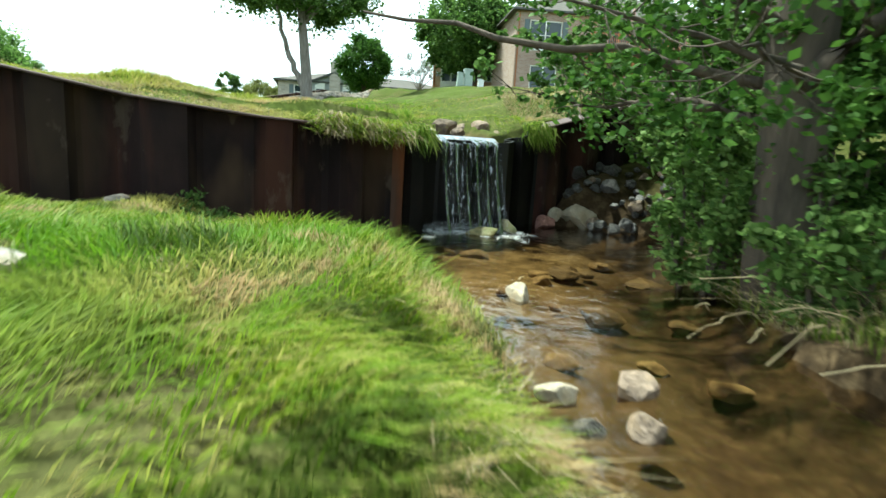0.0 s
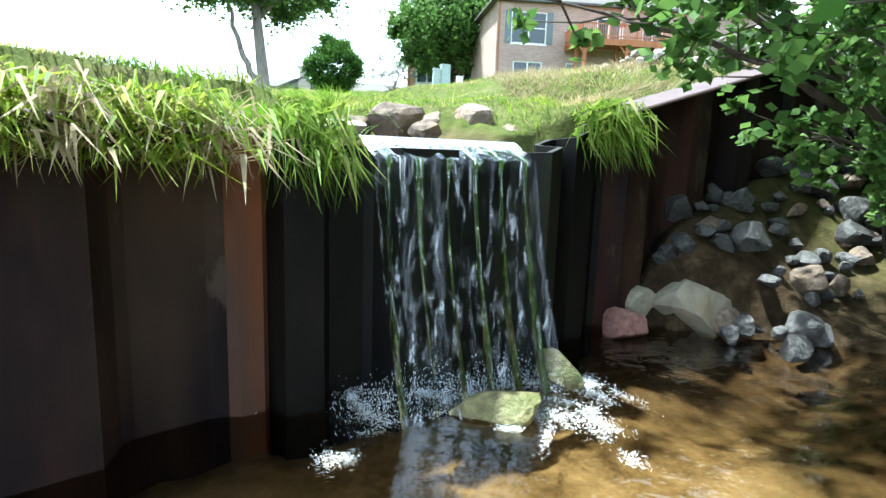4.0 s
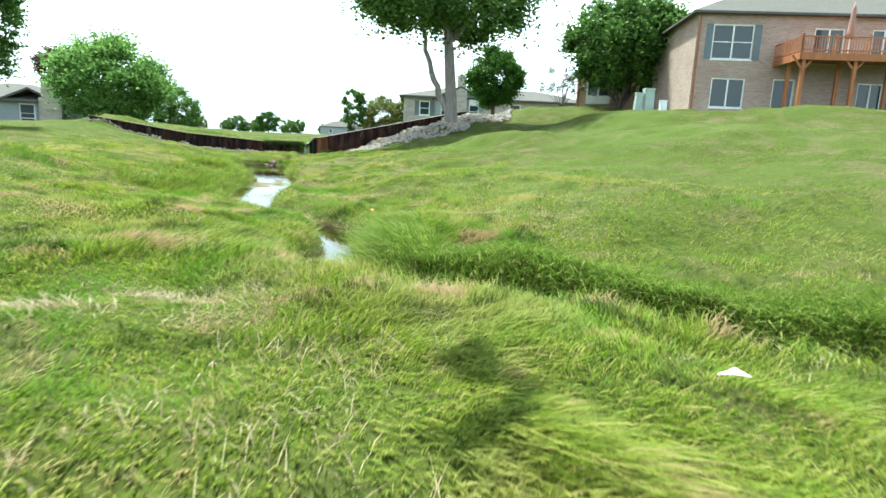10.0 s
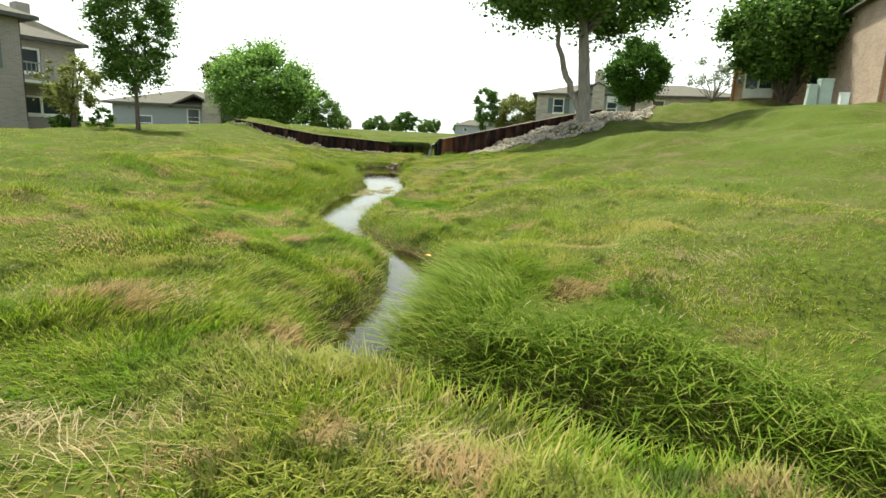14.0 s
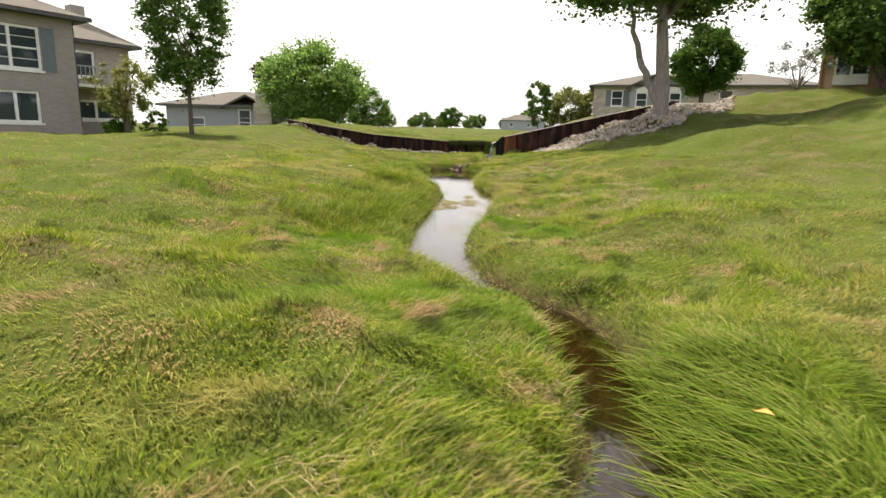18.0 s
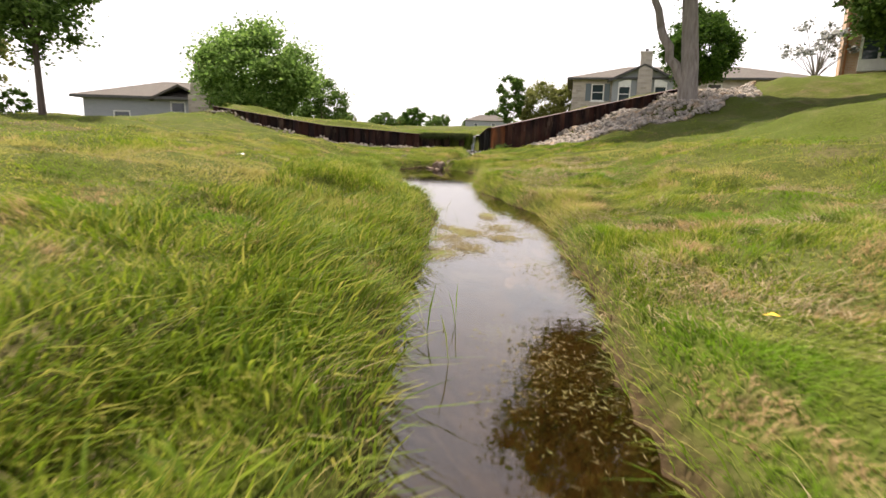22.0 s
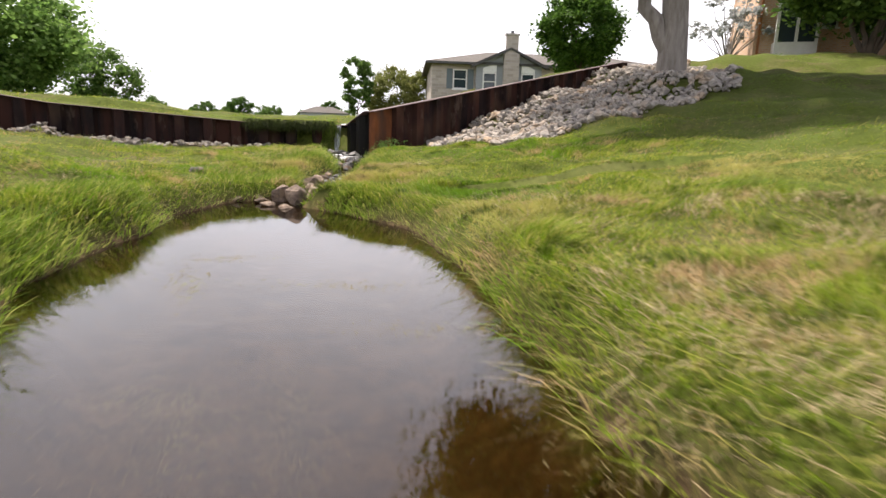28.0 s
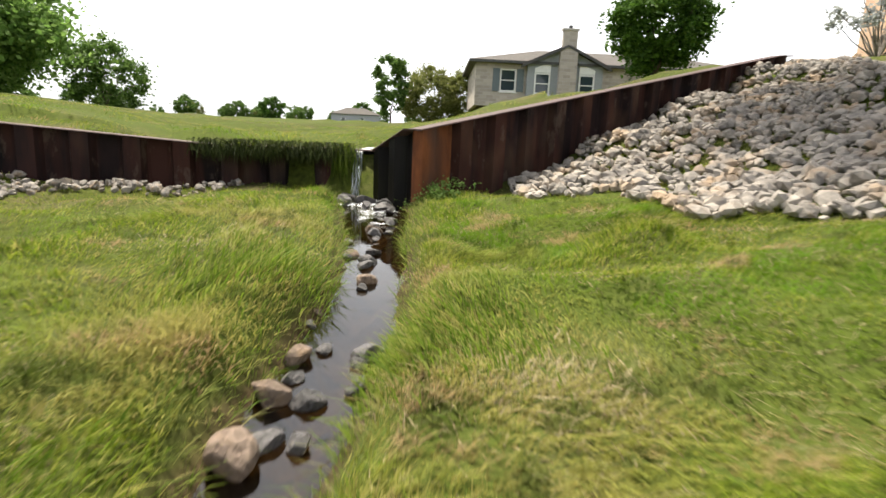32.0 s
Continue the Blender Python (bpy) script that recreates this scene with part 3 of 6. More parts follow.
def land(x, y):
    """Height of the ground, and how much of it is bare soil."""
    x, y = np.asarray(x, float), np.asarray(y, float)
    d1, s1, w1 = to_line(x, y, WALL1)
    d2, s2, w2 = to_line(x, y, EDGE2)
    upper1 = (s1 > 0)
    up2 = (s2 > 0) & (w2 > 0) & (w2 < len(EDGE2) - 1.001)
    # between the two walls
    far = levels(x, y, MID + FAR)
    e, zw, side = creek_at(x, y)
    roughness = 0.16 * (vnoise(x, y, 1.7, 1) - 0.5) + 0.17 * (vnoise(x, y, 0.55, 2) - 0.5)
    bank_h = 0.16 + 0.08 * vnoise(x, y, 2.2, 5)
    bank = zw + bank_h * smooth(e / 0.30)
    mid = bank + (far - bank) * smooth(e / np.where(side > 0, 4.5, 3.6)) + roughness * smooth(e / 0.6)
    mid = np.where(e < 0, zw - 0.05 - 0.22 * smooth(-e / 0.3), mid)
    soil_mid = 1 - smooth((e - 0.05) / 0.12)
    # above the far wall
    ex = np.hypot(x + 15.3, y - 36.3)
    up = levels(x, y, UP + FAR) + roughness * 0.8
    up = np.where(ex < 0.8, np.minimum(up, 1.78 + 0.2 * ex), up)
    # below the near wall
    dl, sl, _ = to_line(x, y, LOW_LEFT)
    dr, sr, _ = to_line(x, y, LOW_RIGHT)
    wob = 0.12 * (vnoise(x, y, 0.6, 6) - 0.5)
    left, right = np.where(sl > 0, dl, -dl) + wob, np.where(sr > 0, -dr, dr) + wob
    lawn = 0.02 + 0.30 * smooth(left / 0.7) + 0.05 * np.clip(left, 0, 12) + roughness * 0.6
    rbank = 0.02 + 0.28 * np.clip(right, 0, 1.5) + 0.2 * np.clip(right - 1.5, 0, 6) + roughness
    rbank = rbank + 0.38 * smooth((1.0 - d1) / 0.9) * smooth((x - 1.0) / 0.5) * smooth((4.2 - x) / 1.0)
    bed = -0.05 - 0.10 * smooth(np.minimum(-left, -right) / 0.5) + 0.08 * (vnoise(x, y, 0.35, 8) - 0.5)
    low = np.where(left > 0, lawn, np.where(right > 0, rbank, bed))
    soil_low = np.where(left > 0, 1 - smooth(left / 0.12), np.where(right > 0, 1 - 0.7 * smooth(right / 1.6), 1.0))
    # past the ends of the near wall the two levels run into one slope
    ease = np.maximum(smooth((left - 5.0) / 8.0), smooth((right - 2.5) / 5.0))
    low = low * (1 - ease) + mid * ease
    z = np.where(upper1, np.where(up2, up, mid), low)
    soil = np.where(upper1, np.where(up2, 0.0, soil_mid), soil_low)
    # the ground stays under the wall caps
    top1 = np.interp(w1, range(len(WALL1)), TOP1)
    back = upper1 & (d1 < 0.6)
    z = np.where(back & (e > 0.1), np.minimum(z, top1 - 0.03 + 0.25 * d1), z)
    z = np.where(upper1 & (d1 < 0.16), -0.3, z)
    z = np.where(up2 & (d2 < 0.3), np.minimum(mid, 1.0), z)
    top2 = np.interp(w2, range(len(EDGE2)), EDGE2_TOP)
    z = np.where(up2 & (d2 < 1.2), np.minimum(z, top2 - 0.05 + 0.12 * d2), z)
    return z, soil


TOP2 = [2.84, 2.2, 1.92, 1.93, 1.93, 2.24, 4.3, 4.36]
EDGE2_TOP = [2.84, 2.2, 1.92, 1.93, 4.3, 4.36]
TOP1 = [2.35, 1.95, 1.02, 0.95, 0.91, 0.91, 0.89, 0.89, 0.96, 1.09, 1.80, 2.7, 3.4]


def axis(lo, hi, step, out_lo, out_hi, more=(0, 0)):
    mid = list(np.arange(lo, hi + 1e-6, step))
    mid = list(np.arange(lo - more[0], lo - 0.05, 0.17)) + mid + list(np.arange(hi + 0.12, hi + more[1], 0.17))
    a, s = [mid[0]], step
    while a[-1] > out_lo:
        s *= 1.22
        a.append(a[-1] - s)
    b, s = [mid[-1]], step
    while b[-1] < out_hi:
        s *= 1.22
        b.append(b[-1] + s)
    return np.array(a[:0:-1] + mid + b[1:])


def build_ground():
    xs, ys = axis(-15.0, 3.2, 0.085, -900, 900, (5.5, 0)), axis(-2.0, 27.0, 0.085, -700, 1500, (0, 15))
    gx, gy = np.meshgrid(xs, ys)
    z, soil = land(gx.ravel(), gy.ravel())
    nx, ny = len(xs), len(ys)
    verts = np.stack([gx.ravel(), gy.ravel(), z], 1)
    i, j = np.meshgrid(np.arange(nx - 1), np.arange(ny - 1))
    a = (j * nx + i).ravel()
    quads = np.stack([a, a + 1, a + nx + 1, a + nx], 1)
    me = bpy.data.meshes.new("ground")
    me.vertices.add(len(verts))
    me.vertices.foreach_set("co", verts.astype(np.float32).ravel())
    me.loops.add(quads.size)
    me.loops.foreach_set("vertex_index", quads.astype(np.int32).ravel())
    me.polygons.add(len(quads))
    me.polygons.foreach_set("loop_start", np.arange(0, quads.size, 4, dtype=np.int32))
    me.polygons.foreach_set("use_smooth", np.ones(len(quads), bool))
    me.update(calc_edges=True)
    fx, fy = gx.ravel(), gy.ravel()
    low = (z < -0.02) & (to_line(fx, fy, WALL1)[1] <= 0)
    dr, sr, _ = to_line(fx, fy, LOW_RIGHT)
    inside = np.where(sr > 0, dr, 0.0)
    # pale bed; mud, tree shade and reflections painted darker towards right bank and start
    silt_shade = np.where(low, smooth((inside - 0.35) / 0.9) * smooth((fy - 1.8) / 2.6), np.where((z < 0.96) & (fy > 7) & (fy < 40) & (to_line(fx, fy, WALL1)[1] > 0), 0.32, 0.0)).astype(np.float32)
    me.attributes.new("silt_shade", "FLOAT", "POINT").data.foreach_set("value", silt_shade)
    me.attributes.new("soil", "FLOAT", "POINT").data.foreach_set("value", soil.astype(np.float32))
    ob = place("ground", me, M_ground)
    return tagged(ob, "grassy valley ground with a cut creek channel of bare soil", "ground", kind="structure")


build_ground()


def h(x, y):
    return float(land(np.array([x]), np.array([y]))[0][0])


# ---- water ----
def ribbon(name, line, mat, label, wide=0.35):
    """A water surface along the creek, wide enough to reach under both banks."""
    verts, faces = [], []
    pts = []
    for i in range(len(line) - 1):
        for k in range(6):
            u = k / 6
            pts.append([line[i][c] * (1 - u) + line[i + 1][c] * u for c in range(4)])
    pts.append(list(line[-1]))
    for i, p in enumerate(pts):
        a, b = pts[max(i - 5, 0)], pts[min(i + 5, len(pts) - 1)]
        t = Vector((b[0] - a[0], b[1] - a[1])).normalized()
        w = p[2] + wide * (0.35 if i > len(pts) - 10 else 1)
        for s in (1, -1):
            verts.append((p[0] - t.y * w * s, p[1] + t.x * w * s, p[3]))
    faces = [(2 * i, 2 * i + 1, 2 * i + 3, 2 * i + 2) for i in range(len(pts) - 1)]
    ob = Mesh().add(verts, faces).make(name, mat)
    return tagged(ob, label, "water", kind="structure")


ribbon("water_creek", CREEK, M_water, "slow creek water reflecting a pale cloudy sky")
pool = Mesh().add([(-2.4, -9, 0), (3.2, -9, 0), (3.2, 6, 0), (2.2, 9.4, 0), (1.0, 8.8, 0), (0.35, 7.36, 0), (-0.6, 6.95, 0), (-2.3, 5.7, 0)], [(0, 1, 2, 3, 4, 5, 6, 7)]).make("water_lower_pool", M_pool_water)
tagged(pool, "clear shallow pool over brown stones below the fall", "water", kind="structure")


# ---- sheet pile walls ----
def pile_wall(name, line, tops, foot, label, pitch=0.62, depth=0.11, cap_w=0.30, orange=(), caps=None, wet=()):
    """Rusted sheet piles, each a part of its own, under a channel cap. line runs with the high ground on its left."""
    root = thing(name, (line[0][0], line[0][1], foot(line[0][0], line[0][1])), label, "retaining wall", kind="structure")
    count = 0
    for i, (p, q) in enumerate(zip(line[:-1], line[1:])):
        d = Vector((q[0] - p[0], q[1] - p[1]))
        length = d.length
        d.normalize()
        n = Vector((d.y, -d.x))              # towards the low side
        k = max(1, round(length / pitch))
        w = length / k
        for j in range(k):
            prof = [(0.0, 0.0), (0.08, depth), (0.42, depth), (0.52, 0.0), (0.58, -0.02), (0.92, -0.02), (1.0, 0.0)] if w > 0.3 else [(0, 0), (0.2, 0.03), (0.8, 0.03), (1, 0)]
            m = Mesh()
            vs = []
            for u, off in prof:
                s = (j + u) * w
                x, y = p[0] + d.x * s + n.x * off, p[1] + d.y * s + n.y * off
                zt = tops[i] + (tops[i + 1] - tops[i]) * min(1, s / length)
                vs += [(x, y, foot(x + n.x * 0.15, y + n.y * 0.15) - 0.35), (x, y, zt)]
            c = len(prof)
            back = [(x - n.x * 0.025, y - n.y * 0.025, z) for x, y, z in vs]
            faces = [(2 * a, 2 * a + 2, 2 * a + 3, 2 * a + 1) for a in range(c - 1)]
            faces += [(2 * c + 2 * a, 2 * c + 2 * a + 1, 2 * c + 2 * a + 3, 2 * c + 2 * a + 2) for a in range(c - 1)]
            faces += [(2 * a + 1, 2 * a + 3, 2 * c + 2 * a + 3, 2 * c + 2 * a + 1) for a in range(c - 1)]
            faces += [(0, 1, 2 * c + 1, 2 * c), (2 * c - 2, 4 * c - 2, 4 * c - 1, 2 * c - 1)]
            count += 1
            m.add(vs + back, faces).make("pile", M_rust_orange if (i, j) in orange else M_rust_wet_shade if i in wet else M_rust, root)
        if caps is None or i in caps:
            m = Mesh()
            a, b = Vector((p[0], p[1], tops[i] + 0.012)), Vector((q[0], q[1], tops[i + 1] + 0.012))
            n3, up = Vector((n.x, n.y, 0)), Vector((0, 0, 1))
            f, r = depth + 0.03, cap_w - depth - 0.03
            sec = [(f, -0.010), (f, 0.0), (f - 0.008, 0.008), (-r + 0.008, 0.008), (-r, 0.0), (-r, -0.05), (-r + 0.015, -0.05), (-r + 0.015, -0.012), (f - 0.015, -0.012), (f - 0.015, -0.010)]
            vs = [e + n3 * o + up * z for e in (a, b) for o, z in sec]
            k2 = len(sec)
            m.add(vs, [(x, (x + 1) % k2, k2 + (x + 1) % k2, k2 + x) for x in range(k2)] + [tuple(range(k2)), tuple(range(2 * k2 - 1, k2 - 1, -1))]).make("cap", M_cap, root)
    return root


foot1 = lambda x, y: min(h(x, y), 0.6)
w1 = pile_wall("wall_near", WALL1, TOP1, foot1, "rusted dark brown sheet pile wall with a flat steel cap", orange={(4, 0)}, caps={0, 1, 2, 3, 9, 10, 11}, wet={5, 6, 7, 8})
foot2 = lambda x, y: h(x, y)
# piles 3 and 4: wet from the fall, with notch shade in their colour
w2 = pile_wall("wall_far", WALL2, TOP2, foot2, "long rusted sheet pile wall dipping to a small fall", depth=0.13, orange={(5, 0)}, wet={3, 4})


# ---- falls ----
def fall(name, a, b, top, bottom, lean, mat, label, back=0.25, out=0.10):
    """A thin curtain of water over a lip, with a rippled cross section."""
    a, b = Vector(a), Vector(b)
    d = (b - a).normalized()
    n = Vector((d.y, -d.x))
    m, cols, rows = [], 26, 14
    for r in range(rows + 1):
        u = r / rows
        for c in range(cols + 1):
            v = c / cols
            base = a + (b - a) * v
            off = out + lean * (u ** 1.6) + 0.018 * math.sin(v * 37 + u * 2) + 0.012 * math.sin(v * 71)
            z = top - (top - bottom) * u
            if r == 0:
                off, z = -back, top + 0.01
            m.append((base.x + n.x * off, base.y + n.y * off, z))
    faces = [(r * (cols + 1) + c, r * (cols + 1) + c + 1, (r + 1) * (cols + 1) + c + 1, (r + 1) * (cols + 1) + c) for r in range(rows) for c in range(cols)]
    return tagged(Mesh().add(m, faces).make(name, mat, smooth=True), label, "waterfall", kind="structure")


fall("water_fall_near", (-0.31, 7.0), (0.30, 7.30), LIP + 0.02, 0.0, 0.24, M_fall, "thin streaked curtain of falling water", 0.04)
fall("water_fall_far", (-15.36, 35.94), (-15.22, 35.876), 1.97, 1.24, 0.08, M_fall_far, "narrow white thread of falling water in a notch", 0.1, 0.19)


# ---- stones ----
def stone_mesh(name, mat, seed, squash=(1, 1, 0.75), sub=2, jag=0.30):
    bm = bmesh.new()
    bmesh.ops.create_icosphere(bm, subdivisions=sub, radius=0.5)
    r = random.Random(seed)
    planes = [(Vector((r.gauss(0, 1), r.gauss(0, 1), r.gauss(0, 1))).normalized(), r.uniform(0.24, 0.40)) for _ in range(11)]
    for v in bm.verts:
        for n, d in planes:
            k = v.co.dot(n) - d
            if k > 0:
                v.co -= n * k * 0.98
        v.co *= 1 + jag * 0.35 * (noise.noise(v.co * 3.1 + Vector((seed, 0, 0))))
        v.co = Vector((v.co.x * squash[0], v.co.y * squash[1], v.co.z * squash[2]))
    me = bpy.data.meshes.new(name)
    bm.to_mesh(me)
    bm.free()
    me.materials.append(mat)
    return me


def stone(name, x, y, size, mat, label, squash=(1, 1, 0.75), turn=0.0, seed=1, sink=0.25, z=None, group="", tilt=0.0):
    me = stone_mesh(name, mat, seed, squash, 3)
    ob = new(name, me)
    base = h(x, y) if z is None else z
    ob.matrix_basis = pose(x, y, base + size * squash[2] * (0.5 - sink), tilt, 0, turn) @ Matrix.Scale(size, 4)
    return tagged(ob, label, "rock", group)


# round the lower fall
stone("boulder", 0.17, 6.84, 0.42, M_rock_moss, "flat mossy wet boulder at the foot of the fall", (1, 0.62, 0.34), 8, 11, 0.35, 0.0)
stone("boulder", 0.45, 7.10, 0.26, M_rock_moss, "small mossy wet boulder at the foot of the fall", (1, 0.7, 0.75), -30, 12, 0.3, 0.0)
stone("boulder", 0.98, 7.74, 0.32, M_rock_red, "reddish granite stone at the water's edge", (1, 0.8, 0.6), 20, 13, 0.3, 0.0)
stone("boulder", 1.13, 7.93, 0.26, M_rock_pale, "small pale brown boulder behind the red one", (1, 0.8, 0.75), 50, 15, 0.2, 0.06)
stone("boulder", 1.38, 7.84, 0.48, M_rock_pale, "rough pale brown boulder at the water's edge", (1, 0.8, 0.78), -12, 14, 0.22, 0.02)
for i in range(150):
    r = random.Random(2500 + i)
    u, v = r.random(), r.random()
    x, y = 1.2 + 2.2 * u + 0.42 * v, 8.02 + 1.56 * u - 0.68 * v
    sz = r.uniform(.08, .16) if i % 4 else r.uniform(.18, .28)
    stone("rock", x, y, sz, M_rock_dark if i % 6 else M_rock_brown, "dark grey rubble stone heaped at the wall foot", (1, 0.8, 0.7), r.uniform(0, 360), 20 + i % 40, 0.2, max(0.0, h(x, y)) + 0.01, "rubble by the fall", r.uniform(-20, 20))
# stones on the lip and behind it
stone("rock", -0.44, 7.32, 0.30, M_rock_pale, "flat pale stone on the lip of the fall", (1, 0.6, 0.28), 10, 41, 0.1, LIP + 0.03)
for i, (x, y, s) in enumerate([(-0.2, 8.1, .34), (0.02, 8.22, .27), (0.2, 8.1, .32), (0.38, 7.98, .2), (-0.44, 8.16, .24), (0.46, 8.2, .22), (-0.05, 7.9, .2)]):
    stone("rock", x, y, s, M_rock_brown, "brown stone piled behind the lip of the fall", (1, 0.8, 0.75), i * 61, 45 + i, 0.12, LIP + 0.03, "stones at the lip")
# stones in and beside the lower creek
for i, (x, y, s, m, lab) in enumerate([(0.05, 3.20, .17, M_rock_pale, "pale round stone in the shallow creek"), (0.32, 3.25, .22, M_rock_brown, "pale angular stone in the shallow creek"), (0.08, 2.97, .12, M_rock, "small pale stone in the shallow creek"),
                                       (0.27, 2.97, .16, M_rock_brown, "small brown stone in the shallow creek"), (0.14, 4.5, .2, M_rock_pale, "brown stone under shallow water")]):
    stone("rock", x, y, s, m, lab, (1, 0.8, 0.6), i * 73, 60 + i, 0.3, 0.0, "stones in the lower creek")
for i in range(34):
    r = random.Random(300 + i)
    x, y = (r.uniform(-1.5, -0.7), r.uniform(5.3, 6.0)) if i < 14 else (r.uniform(-0.2, 1.3), r.uniform(3.4, 6.6))
    stone("rock", x, y, r.uniform(.14, .34), M_rock_ochre, "ochre brown stone on the pool bed under clear water", (1, 0.8, 0.42), r.uniform(0, 360), 80 + i, 0.35, -0.12, "stones on the pool bed")
for i, (x, y, s) in enumerate([(-1.75, 5.7, .13), (-1.66, 5.62, .10), (-1.58, 5.8, .12), (-1.9, 5.65, .12), (-1.5, 5.95, .10)]):
    stone("rock", x, y, s, M_rock_dark, "dark cobble at the foot of the wall", (1, 0.8, 0.7), i * 50, 130 + i, 0.2, 0.06, "cobbles at the wall foot")
for i, (x, y, s) in enumerate([(-1.6, 2.95, .34), (-1.42, 2.5, .26), (-2.35, 5.05, .24)]):
    stone("rock", x, y, s, M_rock, "pale slab of stone lying in the grass", (1, 0.7, 0.35), 20 + i * 40, 140 + i, 0.2, None, "pale slabs in the grass")
for i, (x, y, s, m) in enumerate([(-1.53, 4.83, .30, M_rock_pale), (-1.65, 5.1, .22, M_rock), (-1.33, 5.13, .18, M_rock_brown), (-1.07, 5.17, .26, M_rock_brown), (-0.9, 5.2, .2, M_rock_ochre), (-0.41, 4.68, .2, M_rock_pale), (-1.86, 5.08, .18, M_rock_dark)]):
    stone("rock", x, y, s, m, "weathered stone on the edge of the lower pool", (1, 0.75, 0.6), i * 57, 145 + i, 0.3, 0.03, "stones on the pool edge")
# boulders at the head of the upper pool
for i, (x, y, s, q) in enumerate([(-13.74, 27.99, .28, (1, .8, .95)), (-13.51, 27.83, .33, (1, .75, .9)), (-13.43, 28.2, .32, (1, .7, .7)), (-13.74, 27.62, .22, (1, .8, .35)), (-13.52, 27.52, .2, (1, .8, .3)), (-13.62, 28.62, .24, (1, .8, .8)),
                                  (-13.78, 29.0, .25, (1, .8, .95)), (-13.82, 29.45, .23, (1, .8, .85)), (-13.9, 29.9, .2, (1, .8, .9)), (-13.95, 30.3, .18, (1, .8, .9)), (-14.1, 30.9, .18, (1, .8, .6)), (-14.0, 31.6, .2, (1, .8, .6)), (-14.35, 32.3, .2, (1, .8, .6)), (-14.45, 33.4, .22, (1, .8, .6))]):
    stone("boulder", x, y, s, M_rock_brown, "angular brown boulder in the narrow creek above the pool", q, i * 67, 160 + i, 0.2, 1.0 + max(0, y - 28) * 0.032, "boulders above the pool")
for i, (x, y, sz, mt) in enumerate([(-14.05, 28.02, .26, M_mud), (-13.9, 27.86, .2, M_mud), (-14.2, 27.85, .24, M_mud), (-13.62, 28.12, .2, M_rock_brown), (-13.6, 28.45, .14, M_rock_brown)] + [(-13.62, 28.3, .22, M_rock_brown), (-13.7, 28.75, .2, M_rock_brown)]):
    stone("rock", x, y, sz, mt, "low stone smeared with algae at the head of the pool", (1, 0.7, 0.4), i * 53, 180 + i, 0.3, 1.0, "low stones at the pool head")
for i in range(26):
    r = random.Random(500 + i)
    u = r.random()
    x, y = -13.6 - 1.2 * u + r.uniform(-.2, .2), 29.5 + 5.4 * u
    stone("rock", x, y, r.uniform(.1, .2), M_rock_dark, "small dark stone in the creek rapids", (1, 0.8, 0.6), r.uniform(0, 360), 200 + i, 0.3, 1.07 + 0.19 * u, "stones in the rapids")
for i, (x, y) in enumerate([(-15.4, 35.45), (-15.1, 35.25), (-14.8, 35.15), (-15.35, 35.05), (-14.7, 34.7)]):
    stone("rock", x, y, .3, M_rock_dark, "dark wet stone under the far fall", (1, 0.8, 0.6), i * 40, 240 + i, 0.25, 1.24, "stones under the far fall")
for i, (x, y, s) in enumerate([(-10.9, 17.6, .10), (-14.92, 28.36, .2), (-15.5, 28.2, .16)]):
    stone("rock", x, y, s, M_rock, "pale stone half hidden in the bank grass", (1, 0.8, 0.7), i * 50, 250 + i)


def stone_bank(name, inside, box, label, count, seed, big=0.30):
    """Loose rip-rap: the near stones as parts, the rest joined."""
    r = random.Random(seed)
    root = thing(name, ((box[0] + box[1]) / 2, (box[2] + box[3]) / 2, h((box[0] + box[1]) / 2, (box[2] + box[3]) / 2)), label, "stone bank")
    shapes = [stone_mesh("stone", M_rock, 900 + k, (1, r.uniform(.65, .9), r.uniform(.55, .8)), 2 if big > 0.29 else 1) for k in range(12)]
    pts = []
    while len(pts) < count:
        x, y = r.uniform(box[0], box[1]), r.uniform(box[2], box[3])
        if inside(x, y):
            pts.append((x, y))
    xs = np.array(pts)
    zs, _ = land(xs[:, 0], xs[:, 1])
    joined = Mesh()
    for k, (x, y) in enumerate(pts):
        s = big * (0.42 + 0.85 * r.random() ** 1.5)
        m = pose(x, y, zs[k] + s * 0.16 + r.uniform(0, .3) * big, r.uniform(-25, 25), r.uniform(-25, 25), r.uniform(0, 360)) @ Matrix.Scale(s, 4)
        sh = shapes[k % 12]
        if k < 300:
            ob = new("stone", sh)
            ob.parent = root
            ob.matrix_parent_inverse = root.matrix_basis.inverted()
            ob.matrix_basis = m
        else:
            joined.add([m @ v.co for v in sh.vertices], [tuple(p.vertices) for p in sh.polygons])
    if joined.v:
        tagged(joined.make("stones", M_rock, root), kind="stuff")
    return root


def in_right_bank(x, y):
    # between the wall's right wing and a line down across the slope, past the big tree
    wall_y = 35.07 + (x + 14.43) * 1.066
    edge = float(np.interp(x, [-13.4, -13.0, -12.0, -11.4, -10.6, -9.3, -8.3, -7.0, -5.8, -4.5], [36.3, 35.4, 34.2, 33.0, 32.3, 32.6, 33.3, 34.6, 36.5, 42.0])) + 0.25 * math.sin(x * 5) + 0.2 * math.sin(y * 3)
    limit = 46.0 if x > -7.3 else wall_y - 0.2
    return x > -13.4 and edge < y < limit


